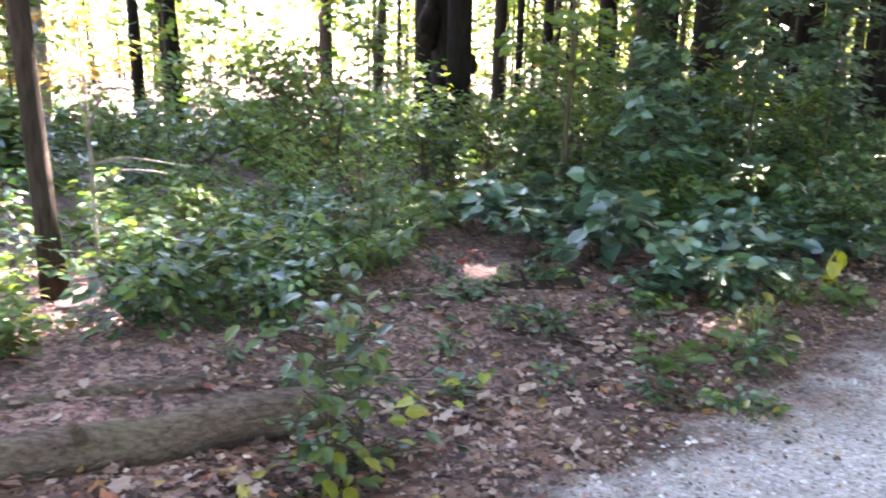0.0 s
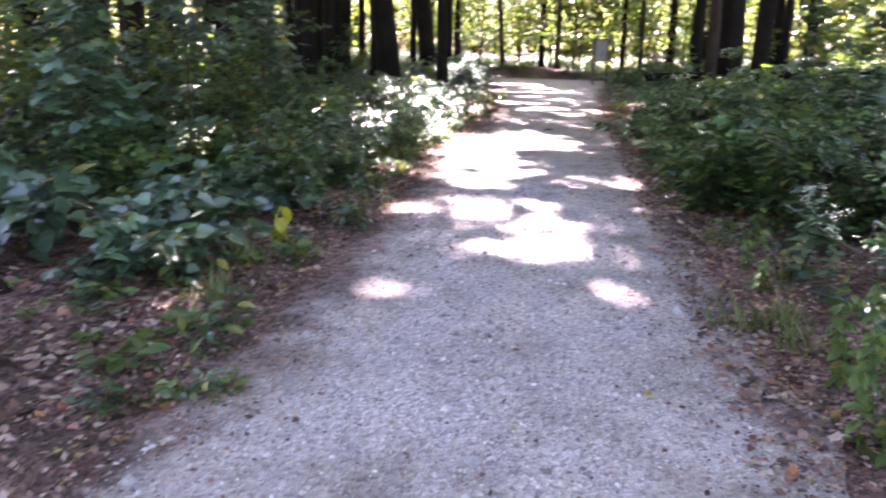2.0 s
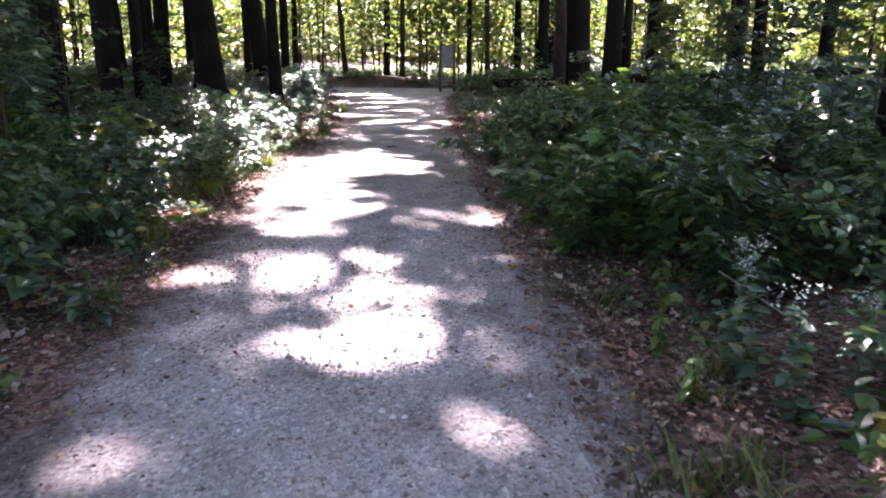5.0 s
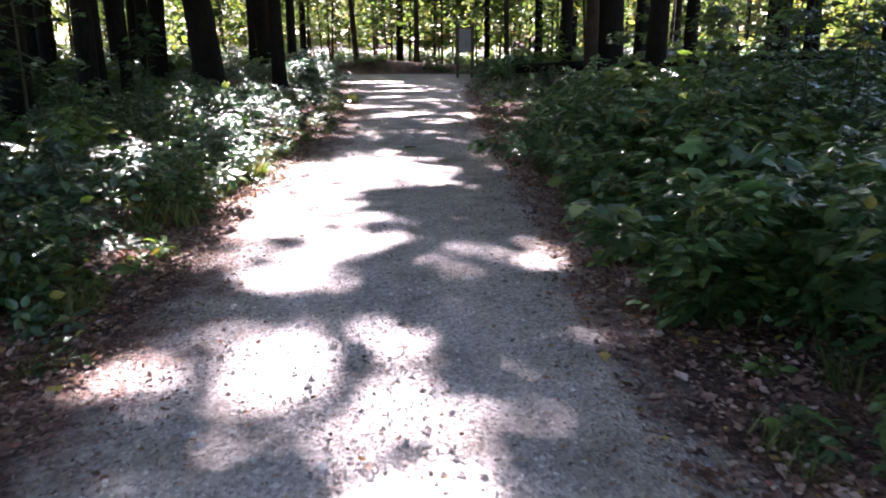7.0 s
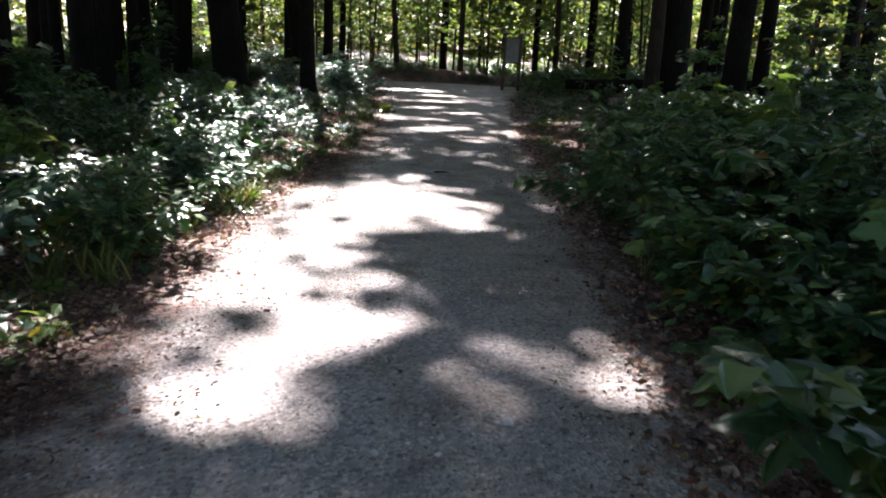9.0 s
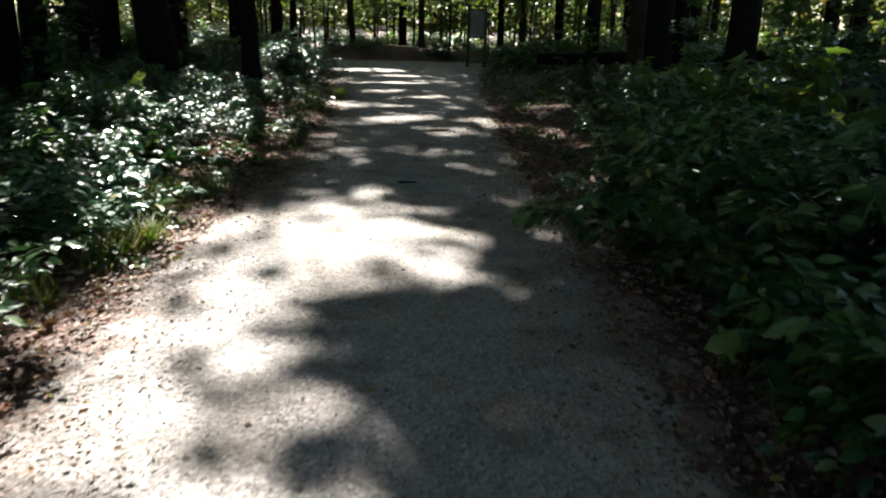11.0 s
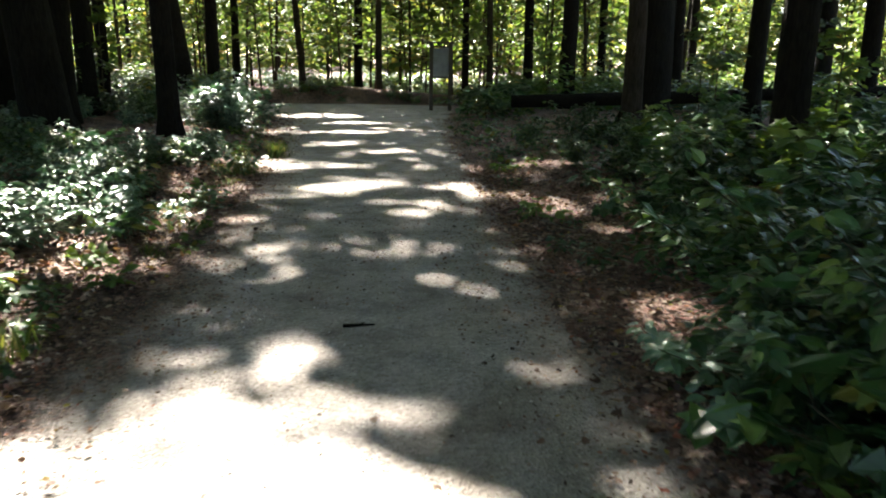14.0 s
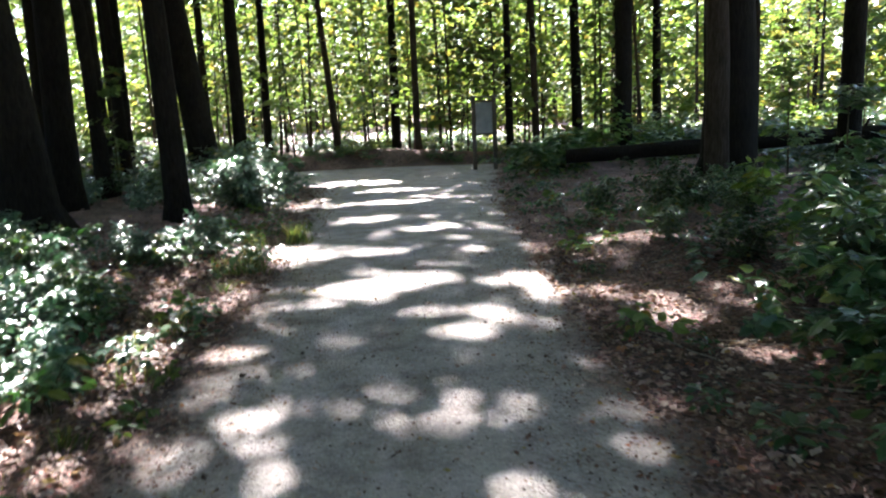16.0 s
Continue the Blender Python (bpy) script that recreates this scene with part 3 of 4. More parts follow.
def finish_crowns():
    """Add leaves between crowns where the floor lacks shade, leave openings, build each crown."""
    ns, nl = int((FLOOR_S[1] - FLOOR_S[0]) / CELL), int((FLOOR_L[1] - FLOOR_L[0]) / CELL)
    cover = np.zeros((ns, nl))
    for c in CROWNS:
        if c[5]:
            c[2] = c[2][~lets_sun_in(c[2] + c[1])]
        i, k = shade_from(c[2] + c[1])
        ok = (i >= 0) & (i < ns) & (k >= 0) & (k < nl)
        np.add.at(cover, (i[ok], k[ok]), 1)
    homes = np.array([c[1][:2] for c in CROWNS])
    extra = [[] for c in CROWNS]
    # unseen leaves added high on the sun's ray to each under-shaded floor cell
    for i in range(ns):
        for k in range(nl):
            glade = FLOOR_S[0] + i * CELL < 9 and FLOOR_L[0] + k * CELL < -3.0
            for go in range(max(0, (1 if glade else 9 if FLOOR_S[0] + i * CELL < 4.3 and abs(FLOOR_L[0] + k * CELL) < 2.2 else 4 if abs(FLOOR_L[0] + k * CELL) < 5 else 2) - int(cover[i, k]))):
                z = rng.uniform(10.5, 16.5)
                s, l = FLOOR_S[0] + (i + rng.uniform(0, 1)) * CELL + SUN_S * z, FLOOR_L[0] + (k + rng.uniform(0, 1)) * CELL + SUN_L * z
                p = np.array([AX * s + AY * l, AY * s - AX * l, z + GROUND])
                if rng.uniform() < (0.5 if glade else 0.0 if FLOOR_S[0] + i * CELL < 6 else 0.01 if FLOOR_S[0] + i * CELL < 12 else 0.03):
                    continue
                extra[int(np.argmin(((homes - p[:2]) ** 2).sum(1)))].append(p)
    for c, more in zip(CROWNS, extra):
        ob, base, pos, size, mat, opened = c
        if more:
            m = np.repeat(np.array(more), 2, 0)
            m = m + rng.normal(0, 0.1, m.shape)
            m = m[~lets_sun_in(m)] - base
            pos = np.concatenate([pos, m])
        a = rng.uniform(0, 6.28, len(pos))
        d = np.stack([np.cos(a), np.sin(a), rng.normal(-0.25, 0.3, len(pos))], 1)
        up = np.array([0, 0, 1]) + rng.normal(0, 0.45, pos.shape)
        v, f = leaf_cloud("diamond", pos, d, up, size * rng.uniform(0.6, 1.3, len(pos)))
        mesh_object("crown", v, f, mat, ob)


BLACK = "tall forest tree with dark furrowed bark"
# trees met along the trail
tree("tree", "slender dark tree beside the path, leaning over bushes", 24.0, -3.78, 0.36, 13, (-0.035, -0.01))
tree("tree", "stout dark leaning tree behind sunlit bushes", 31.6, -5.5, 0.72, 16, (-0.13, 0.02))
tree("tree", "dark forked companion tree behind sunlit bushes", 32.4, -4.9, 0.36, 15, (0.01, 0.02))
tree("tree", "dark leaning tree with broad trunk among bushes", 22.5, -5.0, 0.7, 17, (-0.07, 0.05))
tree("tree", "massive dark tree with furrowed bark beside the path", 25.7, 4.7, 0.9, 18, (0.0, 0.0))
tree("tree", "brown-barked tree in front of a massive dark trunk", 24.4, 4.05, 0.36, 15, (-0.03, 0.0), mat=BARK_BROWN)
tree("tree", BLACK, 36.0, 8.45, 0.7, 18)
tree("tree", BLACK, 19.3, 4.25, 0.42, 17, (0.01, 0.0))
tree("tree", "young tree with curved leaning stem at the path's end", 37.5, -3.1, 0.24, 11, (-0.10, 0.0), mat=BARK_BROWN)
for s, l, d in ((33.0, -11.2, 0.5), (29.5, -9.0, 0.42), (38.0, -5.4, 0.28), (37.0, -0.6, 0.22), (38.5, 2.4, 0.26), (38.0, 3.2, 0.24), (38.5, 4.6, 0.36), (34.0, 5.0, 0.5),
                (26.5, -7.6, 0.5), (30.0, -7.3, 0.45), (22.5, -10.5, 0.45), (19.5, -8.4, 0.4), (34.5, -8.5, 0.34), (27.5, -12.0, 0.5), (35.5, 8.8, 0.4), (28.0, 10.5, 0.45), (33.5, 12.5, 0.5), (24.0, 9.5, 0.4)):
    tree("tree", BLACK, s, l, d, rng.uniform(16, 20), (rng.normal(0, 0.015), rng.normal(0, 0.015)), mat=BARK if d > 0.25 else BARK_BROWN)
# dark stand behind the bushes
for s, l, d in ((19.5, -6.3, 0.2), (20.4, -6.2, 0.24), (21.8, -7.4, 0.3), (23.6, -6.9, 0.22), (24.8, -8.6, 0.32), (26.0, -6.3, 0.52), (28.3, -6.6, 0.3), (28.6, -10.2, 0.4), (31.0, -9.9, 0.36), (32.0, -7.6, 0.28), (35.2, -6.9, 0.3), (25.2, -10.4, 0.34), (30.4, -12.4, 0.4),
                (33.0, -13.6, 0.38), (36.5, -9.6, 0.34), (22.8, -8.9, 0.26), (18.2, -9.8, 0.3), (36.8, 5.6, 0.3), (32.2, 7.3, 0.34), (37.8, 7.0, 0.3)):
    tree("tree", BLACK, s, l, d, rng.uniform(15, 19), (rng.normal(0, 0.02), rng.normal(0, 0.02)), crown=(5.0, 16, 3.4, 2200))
# trees of the glade where the walk begins
for x, y, d, mat, words, lean in (
        (-2.45, 4.7, 0.135, BARK_BROWN, "slim grey tree lit by the sun", (-0.035, 0.0)),
        (0.05, 12.9, 0.66, BARK, "massive old dark tree with a burred trunk", (0.0, 0.0)),
        (4.1, 17.4, 0.5, BARK_BROWN, "tall forest tree with brown leaning trunk", (0.05, 0.0)),
        (-5.3, 15.3, 0.42, BARK, BLACK, (-0.03, 0.0)), (-5.0, 12.8, 0.2, BARK, BLACK, (-0.02, 0.0)), (-7.2, 14.0, 0.3, BARK_GREY, "pale grey forest tree in sunlight", (0.01, 0)),
        (-2.9, 19.0, 0.32, BARK_BROWN, BLACK, (0, 0)), (-1.6, 18.0, 0.24, BARK_BROWN, BLACK, (0.04, 0)), (1.7, 19.0, 0.2, BARK, BLACK, (0, 0)), (2.6, 21.0, 0.3, BARK, BLACK, (0, 0)),
        (5.4, 19.5, 0.35, BARK, BLACK, (0, 0)), (8.0, 19.0, 0.4, BARK, BLACK, (0.0, 0)), (-9.5, 17.5, 0.4, BARK, BLACK, (0, 0)), (6.6, 15.8, 0.3, BARK, BLACK, (0, 0)), (9.0, 16.4, 0.36, BARK, BLACK, (0, 0))):
    s, l = sl(x, y)
    tree("tree", words, s, l, d, rng.uniform(15, 19), lean, mat=mat, crown=(8.0, 17, 3.8, 1500))
# trees added behind and beside the walker so that their crowns shade the trail
for s, l in ((0.0, 4.5), (5.5, 5.6), (10.5, 5.2), (15.5, 8.6), (4.0, 9.0), (12.5, 9.5), (18.0, 10.5), (-5.0, 3.5), (-6.0, -4.5), (8.5, -8.8), (12.8, -7.2), (16.5, -6.4), (11.0, -12.5), (16.0, -11.5), (22.0, -14.0), (-1.0, 10.0), (8.0, 13.0), (20.5, 15.0),
             (9.0, -5.6), (20.5, -6.9), (27.0, 7.4), (13.0, 12.2), (7.6, 8.6), (22.6, 10.6), (36.0, -11.5), (40.5, -8.0), (41.0, 6.5), (37.5, 14.5), (42.0, -1.5), (29.5, -15.5), (16.5, -15.5), (15.0, 14.0), (40.0, 11.0)):
    tree("tree", BLACK, s, l, rng.uniform(0.28, 0.5), rng.uniform(17, 21), crown=(7.5, 20, 4.8, 4600), limbs=9)
# added wood behind the walker's first step, unseen, to hold back sky light
for s, l in ((-4, 0.5), (-8, 2.5), (-8, -3.0), (-12, -0.5), (-11, 6.5), (-11, -8.0), (-15, 4.0), (-16, -5.0), (-3.5, 7.5), (-5, -9.0), (-18, 0.5), (2.5, -11.5), (-1, 14.0)):
    tree("tree", BLACK, s, l + (1.8 if abs(l) < 1 else 0), rng.uniform(0.3, 0.5), rng.uniform(15, 20), crown=(3.5, 18, 4.5, 1300), limbs=9, leaf_size=0.62)
burl_of = next(o for o in bpy.data.objects if o.get("label", "").startswith("massive old"))
for dx, dz, r in ((-0.34, 2.15, 0.2), (-0.38, 1.85, 0.13), (0.3, 1.5, 0.13), (-0.3, 2.45, 0.14), (0.1, 0.9, 0.12)):
    bm = bmesh.new()
    bmesh.ops.create_icosphere(bm, subdivisions=2, radius=r)
    for v in bm.verts:
        v.co = v.co * (1 + 0.35 * noise.noise(v.co * 9 + Vector((dz, 0, 0)))) * 1.0
        v.co.z *= 1.4
    bm.verts.index_update()
    mesh_object("burl", [(v.co.x + dx, v.co.y - 0.15, v.co.z + dz) for v in bm.verts], [[v.index for v in f.verts] for f in bm.faces], BARK, burl_of, smooth=True)
    bm.free()
finish_crowns()

# ---- far woods ----
def slim_tree(height, dia, low, leaves, radius, mat, bark):
    ob = thing("tree", "slim woodland tree with yellow-green sunlit foliage", "tree", "far woodland trees")
    v, f, pts = trunk_mesh(height, dia, (rng.normal(0, 0.02), rng.normal(0, 0.02)), 7, 0.05, 1.2, 9)
    mesh_object("trunk", v, f, bark, ob, smooth=True)
    n = leaves // 8
    t = rng.uniform(low / height, 1, n)
    c = along_line(pts, t ** 0.77)
    a, r = rng.uniform(0, 6.28, n), radius * np.sqrt(rng.uniform(0.02, 1, n)) * (1.1 - 0.5 * t)
    c = c + np.stack([np.cos(a) * r, np.sin(a) * r, 0.12 * r], 1)
    wood = [tube([along_line(pts, np.array([t[i] ** 0.77]))[0] - np.array([0, 0, 0.3 * r[i]]), c[i]], [0.022, 0.008], 3, False) for i in range(0, n, 5)]
    tagged(mesh_object("limb", *merge(wood), bark, ob), kind="stuff")
    q = np.repeat(c, 8, 0) + rng.normal(0, 0.33, (n * 8, 3)) * np.array([1, 1, 0.45])
    q[:, 2] = np.maximum(q[:, 2], 0.3)
    a = rng.uniform(0, 6.28, len(q))
    d = np.stack([np.cos(a), np.sin(a), rng.normal(-0.2, 0.3, len(q))], 1)
    v, f = leaf_cloud("diamond", q, d, np.array([0, 0, 1]) + rng.normal(0, 0.5, q.shape), 0.27 * rng.uniform(0.6, 1.3, len(q)))
    mesh_object("crown", v, f, mat, ob)
    return ob


def far_places(n, r0, r1, gap):
    out = []
    while len(out) < n:
        r, a = math.sqrt(rng.uniform(r0 * r0, r1 * r1)), rng.uniform(-2.5, 2.5)
        s, l = 8 + r * math.cos(a), r * math.sin(a)
        if s < 37.5 and abs(l) < 11 and s > -4 or s < -4 and abs(l) < 4:
            continue
        if 36 < s < 45 and any(abs(s - SUN_S * z - g[0]) < g[2] + 1.6 and abs(l - SUN_L * z - g[1]) < g[3] + 1.6 for g in GAPS if g[0] > 22 for z in (7, 9, 11, 13, 15, 17)):
            continue
        if all((s - p[0]) ** 2 + (l - p[1]) ** 2 > gap * gap for p in out):
            out.append((s, l))
    return out


protos = [slim_tree(rng.uniform(10, 14), d, low, 900, 2.3, m, bk) for d, low, m, bk in (
    (0.12, 1.4, CANOPY, BARK_BROWN), (0.16, 2.6, CANOPY, BARK_BROWN), (0.22, 3.4, CANOPY, BARK_BROWN), (0.1, 1.0, LIGHT_GREEN, BARK_BROWN), (0.28, 4.0, CANOPY, BARK), (0.14, 2.0, CANOPY, BARK_GREY))]
scatter(protos, far_places(110, 27, 60, 1.9), 0.8, 1.25, 1.5)
thicket = [slim_tree(rng.uniform(3.2, 5.0), d, 0.4, 420, 1.2, m, BARK_BROWN) for d, m in ((0.05, CANOPY), (0.06, LIGHT_GREEN), (0.045, CANOPY))]
scatter(thicket, far_places(60, 27, 50, 1.6), 0.7, 1.3, 3)
# a dense stand of thin poles where the trail ends
poles = [slim_tree(rng.uniform(7.5, 9), d, low, 420, 1.4, m, BARK_BROWN) for d, low, m in ((0.09, 2.2, CANOPY), (0.12, 3.0, CANOPY), (0.07, 1.6, LIGHT_GREEN))]
scatter(poles, [(rng.uniform(37.6, 47), l + rng.normal(0, 0.3)) for l in np.arange(-9, 9, 0.42)], 0.85, 1.15, 1.5)


def joined(name, label, category, protos, places, lo, hi):
    """Many far plants, past counting, in one object for each material."""
    packs = {}
    for i, (s, l, *scale) in enumerate(places):
        ob, k, a = protos[i % len(protos)], scale[0] if scale else rng.uniform(lo, hi), rng.uniform(0, 6.28)
        m = np.array(Matrix.LocRotScale(on_ground(s, l, 0.02), Euler((0, 0, a)), (k, k, k)))
        for c in ob.children:
            v = np.empty(len(c.data.vertices) * 3)
            c.data.vertices.foreach_get("co", v)
            packs.setdefault(c.data.materials[0].name, []).append((v.reshape(-1, 3) @ m[:3, :3].T + m[:3, 3], [list(p.vertices) for p in c.data.polygons]))
    for mat, parts in packs.items():
        tagged(mesh_object(name, *merge(parts), bpy.data.materials[mat]), label, category, kind="stuff")
    for ob in protos:
        for o in list(ob.children_recursive) + [ob]:
            bpy.data.objects.remove(o)


backs = [slim_tree(rng.uniform(10, 15), d, low, 1000, 2.6, CANOPY, bk) for d, low, bk in ((0.16, 1.0, BARK_BROWN), (0.24, 2.5, BARK), (0.12, 0.6, BARK))]
joined("distant_trees", "distant sunlit trees deep in the woodland", "woodland", backs, far_places(165, 42, 76, 1.6) + [(rng.uniform(22, 50), rng.uniform(-28, -13)) for k in range(34)], 0.85, 1.3)


def far_woods():
    n = 40000
    a = np.where(rng.uniform(0, 1, n) < 0.65, rng.uniform(-0.55, 1.2, n), rng.uniform(1.2, 5.73, n))
    r = rng.uniform(62, 100, n)
    z = 0.2 * r * rng.uniform(0, 1, n) ** 1.1
    x, y = 10 + r * np.cos(a), 10 + r * np.sin(a)
    pos = np.stack([x, y, z + 0.3], 1)
    b = rng.uniform(0, 6.28, n)
    v, f = leaf_cloud("diamond", pos, np.stack([np.cos(b), np.sin(b), rng.normal(0, 0.4, n)], 1), np.array([0, 0, 1]) + rng.normal(0, 0.6, pos.shape), rng.uniform(0.8, 1.8, n))
    ob = mesh_object("far_woods", v, f, CANOPY)
    tagged(ob, "distant woodland foliage closing the view", "woodland", kind="stuff")


far_woods()


# ---- the notice board at the trail's end ----
def box(x0, x1, y0, y1, z0, z1, bevel=0.006):
    bm = bmesh.new()
    bmesh.ops.create_cube(bm, size=1, matrix=Matrix.LocRotScale(((x0 + x1) / 2, (y0 + y1) / 2, (z0 + z1) / 2), None, (x1 - x0, y1 - y0, z1 - z0)))
    bmesh.ops.bevel(bm, geom=bm.edges, offset=bevel, segments=1, affect="EDGES")
    bm.verts.index_update()
    out = [v.co[:] for v in bm.verts], [[v.index for v in f.verts] for f in bm.faces]
    bm.free()
    return out


def notice_board():
    ob = thing("notice_board", "grey notice board on two dark wooden posts at the trail's end", "sign")
    for x in (-0.27, 0.27):
        mesh_object("post", *box(x - 0.05, x + 0.05, -0.05, 0.05, -0.15, 1.86), POST, ob)
    mesh_object("panel", *box(-0.215, 0.215, -0.018, 0.012, 0.95, 1.74), BOARD, ob, "pale grey weathered panel")
    for z in (0.905, 1.745):
        mesh_object("rail", *box(-0.218, 0.218, -0.03, 0.03, z, z + 0.05), POST, ob)
    mesh_object("cap", *box(-0.36, 0.36, -0.09, 0.09, 1.862, 1.905), POST, ob)
    m = Matrix.Translation(on_ground(33.35, 1.22, 0.0)) @ pose(0, 0, 0, 0, 0, -46)
    ob.matrix_basis = m


notice_board()


# ---- logs, sticks ----
def log(name, label, a, b, radius, mat, stubs=3, wob=0.03):
    ob = thing(name, label, "log")
    a, b = Vector(a), Vector(b)
    n = 16
    pts = np.array([tuple(a.lerp(b, i / (n - 1))) for i in range(n)]) + rng.normal(0, wob * radius * 3, (n, 3))
    sides = 14
    ridge = 1 + 0.05 * np.sin(np.arange(sides) * 2.7 + rng.uniform(0, 6))[None, :]
    r = radius * np.linspace(1, 0.82, n)[:, None] * ridge * (1 + rng.normal(0, 0.045, (n, sides)) + 0.06 * np.sin(np.linspace(0, 7, n))[:, None])
    mesh_object("trunk", *tube(pts, r, sides), mat, ob, smooth=True)
    for k in range(stubs):
        p = a.lerp(b, rng.uniform(0.15, 0.9))
        d = Vector((rng.normal(0, 1), rng.normal(0, 1), rng.uniform(-0.2, 0.9))).normalized()
        mesh_object("stub", *tube([p, p + d * radius * 1.3, p + d * radius * rng.uniform(1.6, 2.6)], [radius * 0.28, radius * 0.2, radius * 0.12], 6), mat, ob, smooth=True)
    return ob


log("log", "mossy fallen log lying on the leaf litter", (-2.9, 1.82, 0.06), (-0.5, 3.14, 0.03), 0.125, LOG)
log("log", "thin dark rotting log behind a fallen log", (-3.2, 2.4, 0.01), (-1.1, 3.42, 0.0), 0.075, LOG, 1)
log("log", "short dark rotting log under broad leaves", (0.35, 5.05, 0.0), (0.95, 5.2, 0.03), 0.075, BARK_BROWN, 2)
fallen = log("fallen_tree", "long dark fallen tree propped above the undergrowth", P(29.4, 2.7, 0.42), P(26.8, 14.5, 1.0), 0.15, BARK, 5)
for k, (u, up) in enumerate(((0.25, 0.62), (0.75, 0.9))):
    p = P(29.4, 2.7, 0.42).lerp(P(26.8, 14.5, 1.0), u)
    mesh_object("prop", *tube([p, Vector((p.x + 0.15, p.y - 0.1, up * 0.4)), Vector((p.x + 0.3, p.y - 0.15, -0.1))], [0.07, 0.06, 0.05], 7), BARK, fallen, smooth=True)


def twig(x, y, heading, length, radius=0.006, label="thin bare twig lying on fallen leaves", lift=0.02, mat=None):
    s, l = sl(x, y)
    z = float(wave(s, l)) + lift
    ob = thing("twig", label, "twig", "fallen twigs")
    t = np.linspace(-0.5, 0.5, 7)
    pts = np.stack([x + np.cos(heading) * length * t, y + np.sin(heading) * length * t, z + 0 * t], 1) + rng.normal(0, 0.012 * length, (7, 3)) * np.array([1, 1, 0.5])
    mesh_object("shoot", *tube(pts, np.linspace(radius, radius * 0.4, 7), 5), mat or DEAD, ob, smooth=True)
    p = pts[3]
    d = np.array([math.cos(heading + 0.7), math.sin(heading + 0.7), 0.15])
    mesh_object("side_shoot", *tube([p, p + d * length * 0.12, p + d * length * 0.25], [radius * 0.6, radius * 0.45, radius * 0.2], 4), mat or DEAD, ob, smooth=True)


for x, y, h, ln in ((0.15, 3.45, -0.25, 0.7), (0.05, 3.3, -0.5, 0.6), (-0.1, 3.6, 0.1, 0.5), (-0.3, 4.7, 0.35, 0.9), (0.1, 4.9, 0.1, 0.7), (-1.0, 4.1, 0.6, 0.6), (1.0, 4.2, 0.9, 0.35), (4.6, 2.0, 2.2, 0.6), (5.4, 2.5, 2.6, 0.9), (1.5, 3.2, 2.0, 0.3)):
    twig(x, y, h, ln)
twig(10.62, 10.34, -0.75, 0.17, 0.012, "short dark stick lying on the gravel path", 0.03, BARK)
for k in range(16):
    s = rng.uniform(13, 20)
    q = P(s, 1.1 + rng.uniform(0.1, 1.6))
    twig(q.x, q.y, rng.uniform(0, 3.1), rng.uniform(0.3, 0.9), 0.007)

# ---- undergrowth ----
broad = [shrub("broadleaf_shrub", "low shrub with large glossy blue-green leaves", "shrub", "broad-leaved shrubs", rng.uniform(0.55, 0.75), 0.5, 6, 14, "heart", 0.155, BLUE_GREEN, 0.3, 0.35, 0.25) for k in range(3)]
bushes = [shrub("bush", "dense dark green bush of the undergrowth", "bush", "undergrowth bushes", rng.uniform(0.9, 1.15), 0.6, 10, 105, "oval", 0.088, GREEN, 0.4, 0.2, 0.15, None, 0.006, 14) for k in range(4)]
maples = [shrub("maple_seedling", "young maple shrub with lobed green leaves", "shrub", "maple seedlings", rng.uniform(0.7, 1.0), 0.55, 8, 48, "maple", 0.115, GREEN, 0.35, 0.3, 0.15) for k in range(3)]
fine = [shrub("tall_bush", "tall airy bush with small light green leaves", "bush", "tall airy bushes", rng.uniform(1.6, 2.0), 0.8, 9, 85, "diamond", 0.085, LIGHT_GREEN, 0.35, 0.12, 0.1, None, 0.009) for k in range(3)]
herbs = [shrub("herb", "low leafy green herb on the forest floor", "herb", "low herbs", rng.uniform(0.22, 0.34), 0.25, 5, 9, "oval", 0.085, m, 0.5, 0.3, 0.2, None, 0.003, 99) for m in (GREEN, LIGHT_GREEN, GREEN)]
glossy = [shrub("bush", "glossy-leaved bush catching the sunlight", "bush", "glossy bushes", rng.uniform(0.8, 1.05), 0.65, 10, 90, "oval", 0.1, BLUE_GREEN, 0.4, 0.25, 0.2, None, 0.006, 14) for k in range(3)]


def strip(n, s0, s1, side, lo, hi, gap, done=None):
    """Places beside the trail, lo to hi metres off its edge, kept gap apart."""
    out, tries = [] if done is None else done, 0
    first = len(out)
    while len(out) - first < n and tries < n * 30:
        tries += 1
        s = rng.uniform(s0, s1)
        off = lo + (hi - lo) * rng.uniform(0, 1) ** 1.25
        l = np.interp(s, EDGE_S, EDGE_L) - off if side < 0 else np.interp(s, EDGE_S, EDGE_R) + off
        if all((s - p[0]) ** 2 + (l - p[1]) ** 2 > gap * gap for p in out):
            out.append((s, float(l)))
    return out[first:]


left = strip(26, 6.6, 10.0, -1, 0.75, 6.0, 0.5) + strip(34, 10.0, 14.0, -1, 0.4, 6.5, 0.48) + [p for p in strip(84, 14.0, 30.0, -1, 0.6, 6.5, 0.52) if not (21.3 < p[0] < 24.2 and p[1] > -4.6)]
right = strip(22, 4.4, 7.0, 1, 1.0, 6.0, 0.5) + strip(26, 7.6, 13.8, 1, 0.42, 1.3, 0.42) + strip(60, 7.0, 15.0, 1, 0.7, 6.5, 0.48) + [(*p, rng.uniform(0.45, 0.75)) if p[0] > 18.5 else p for p in strip(62, 15.0, 25.0, 1, 1.2, 7.0, 0.5)]
left += strip(16, 15.2, 21.0, -1, 0.75, 3.2, 0.4)
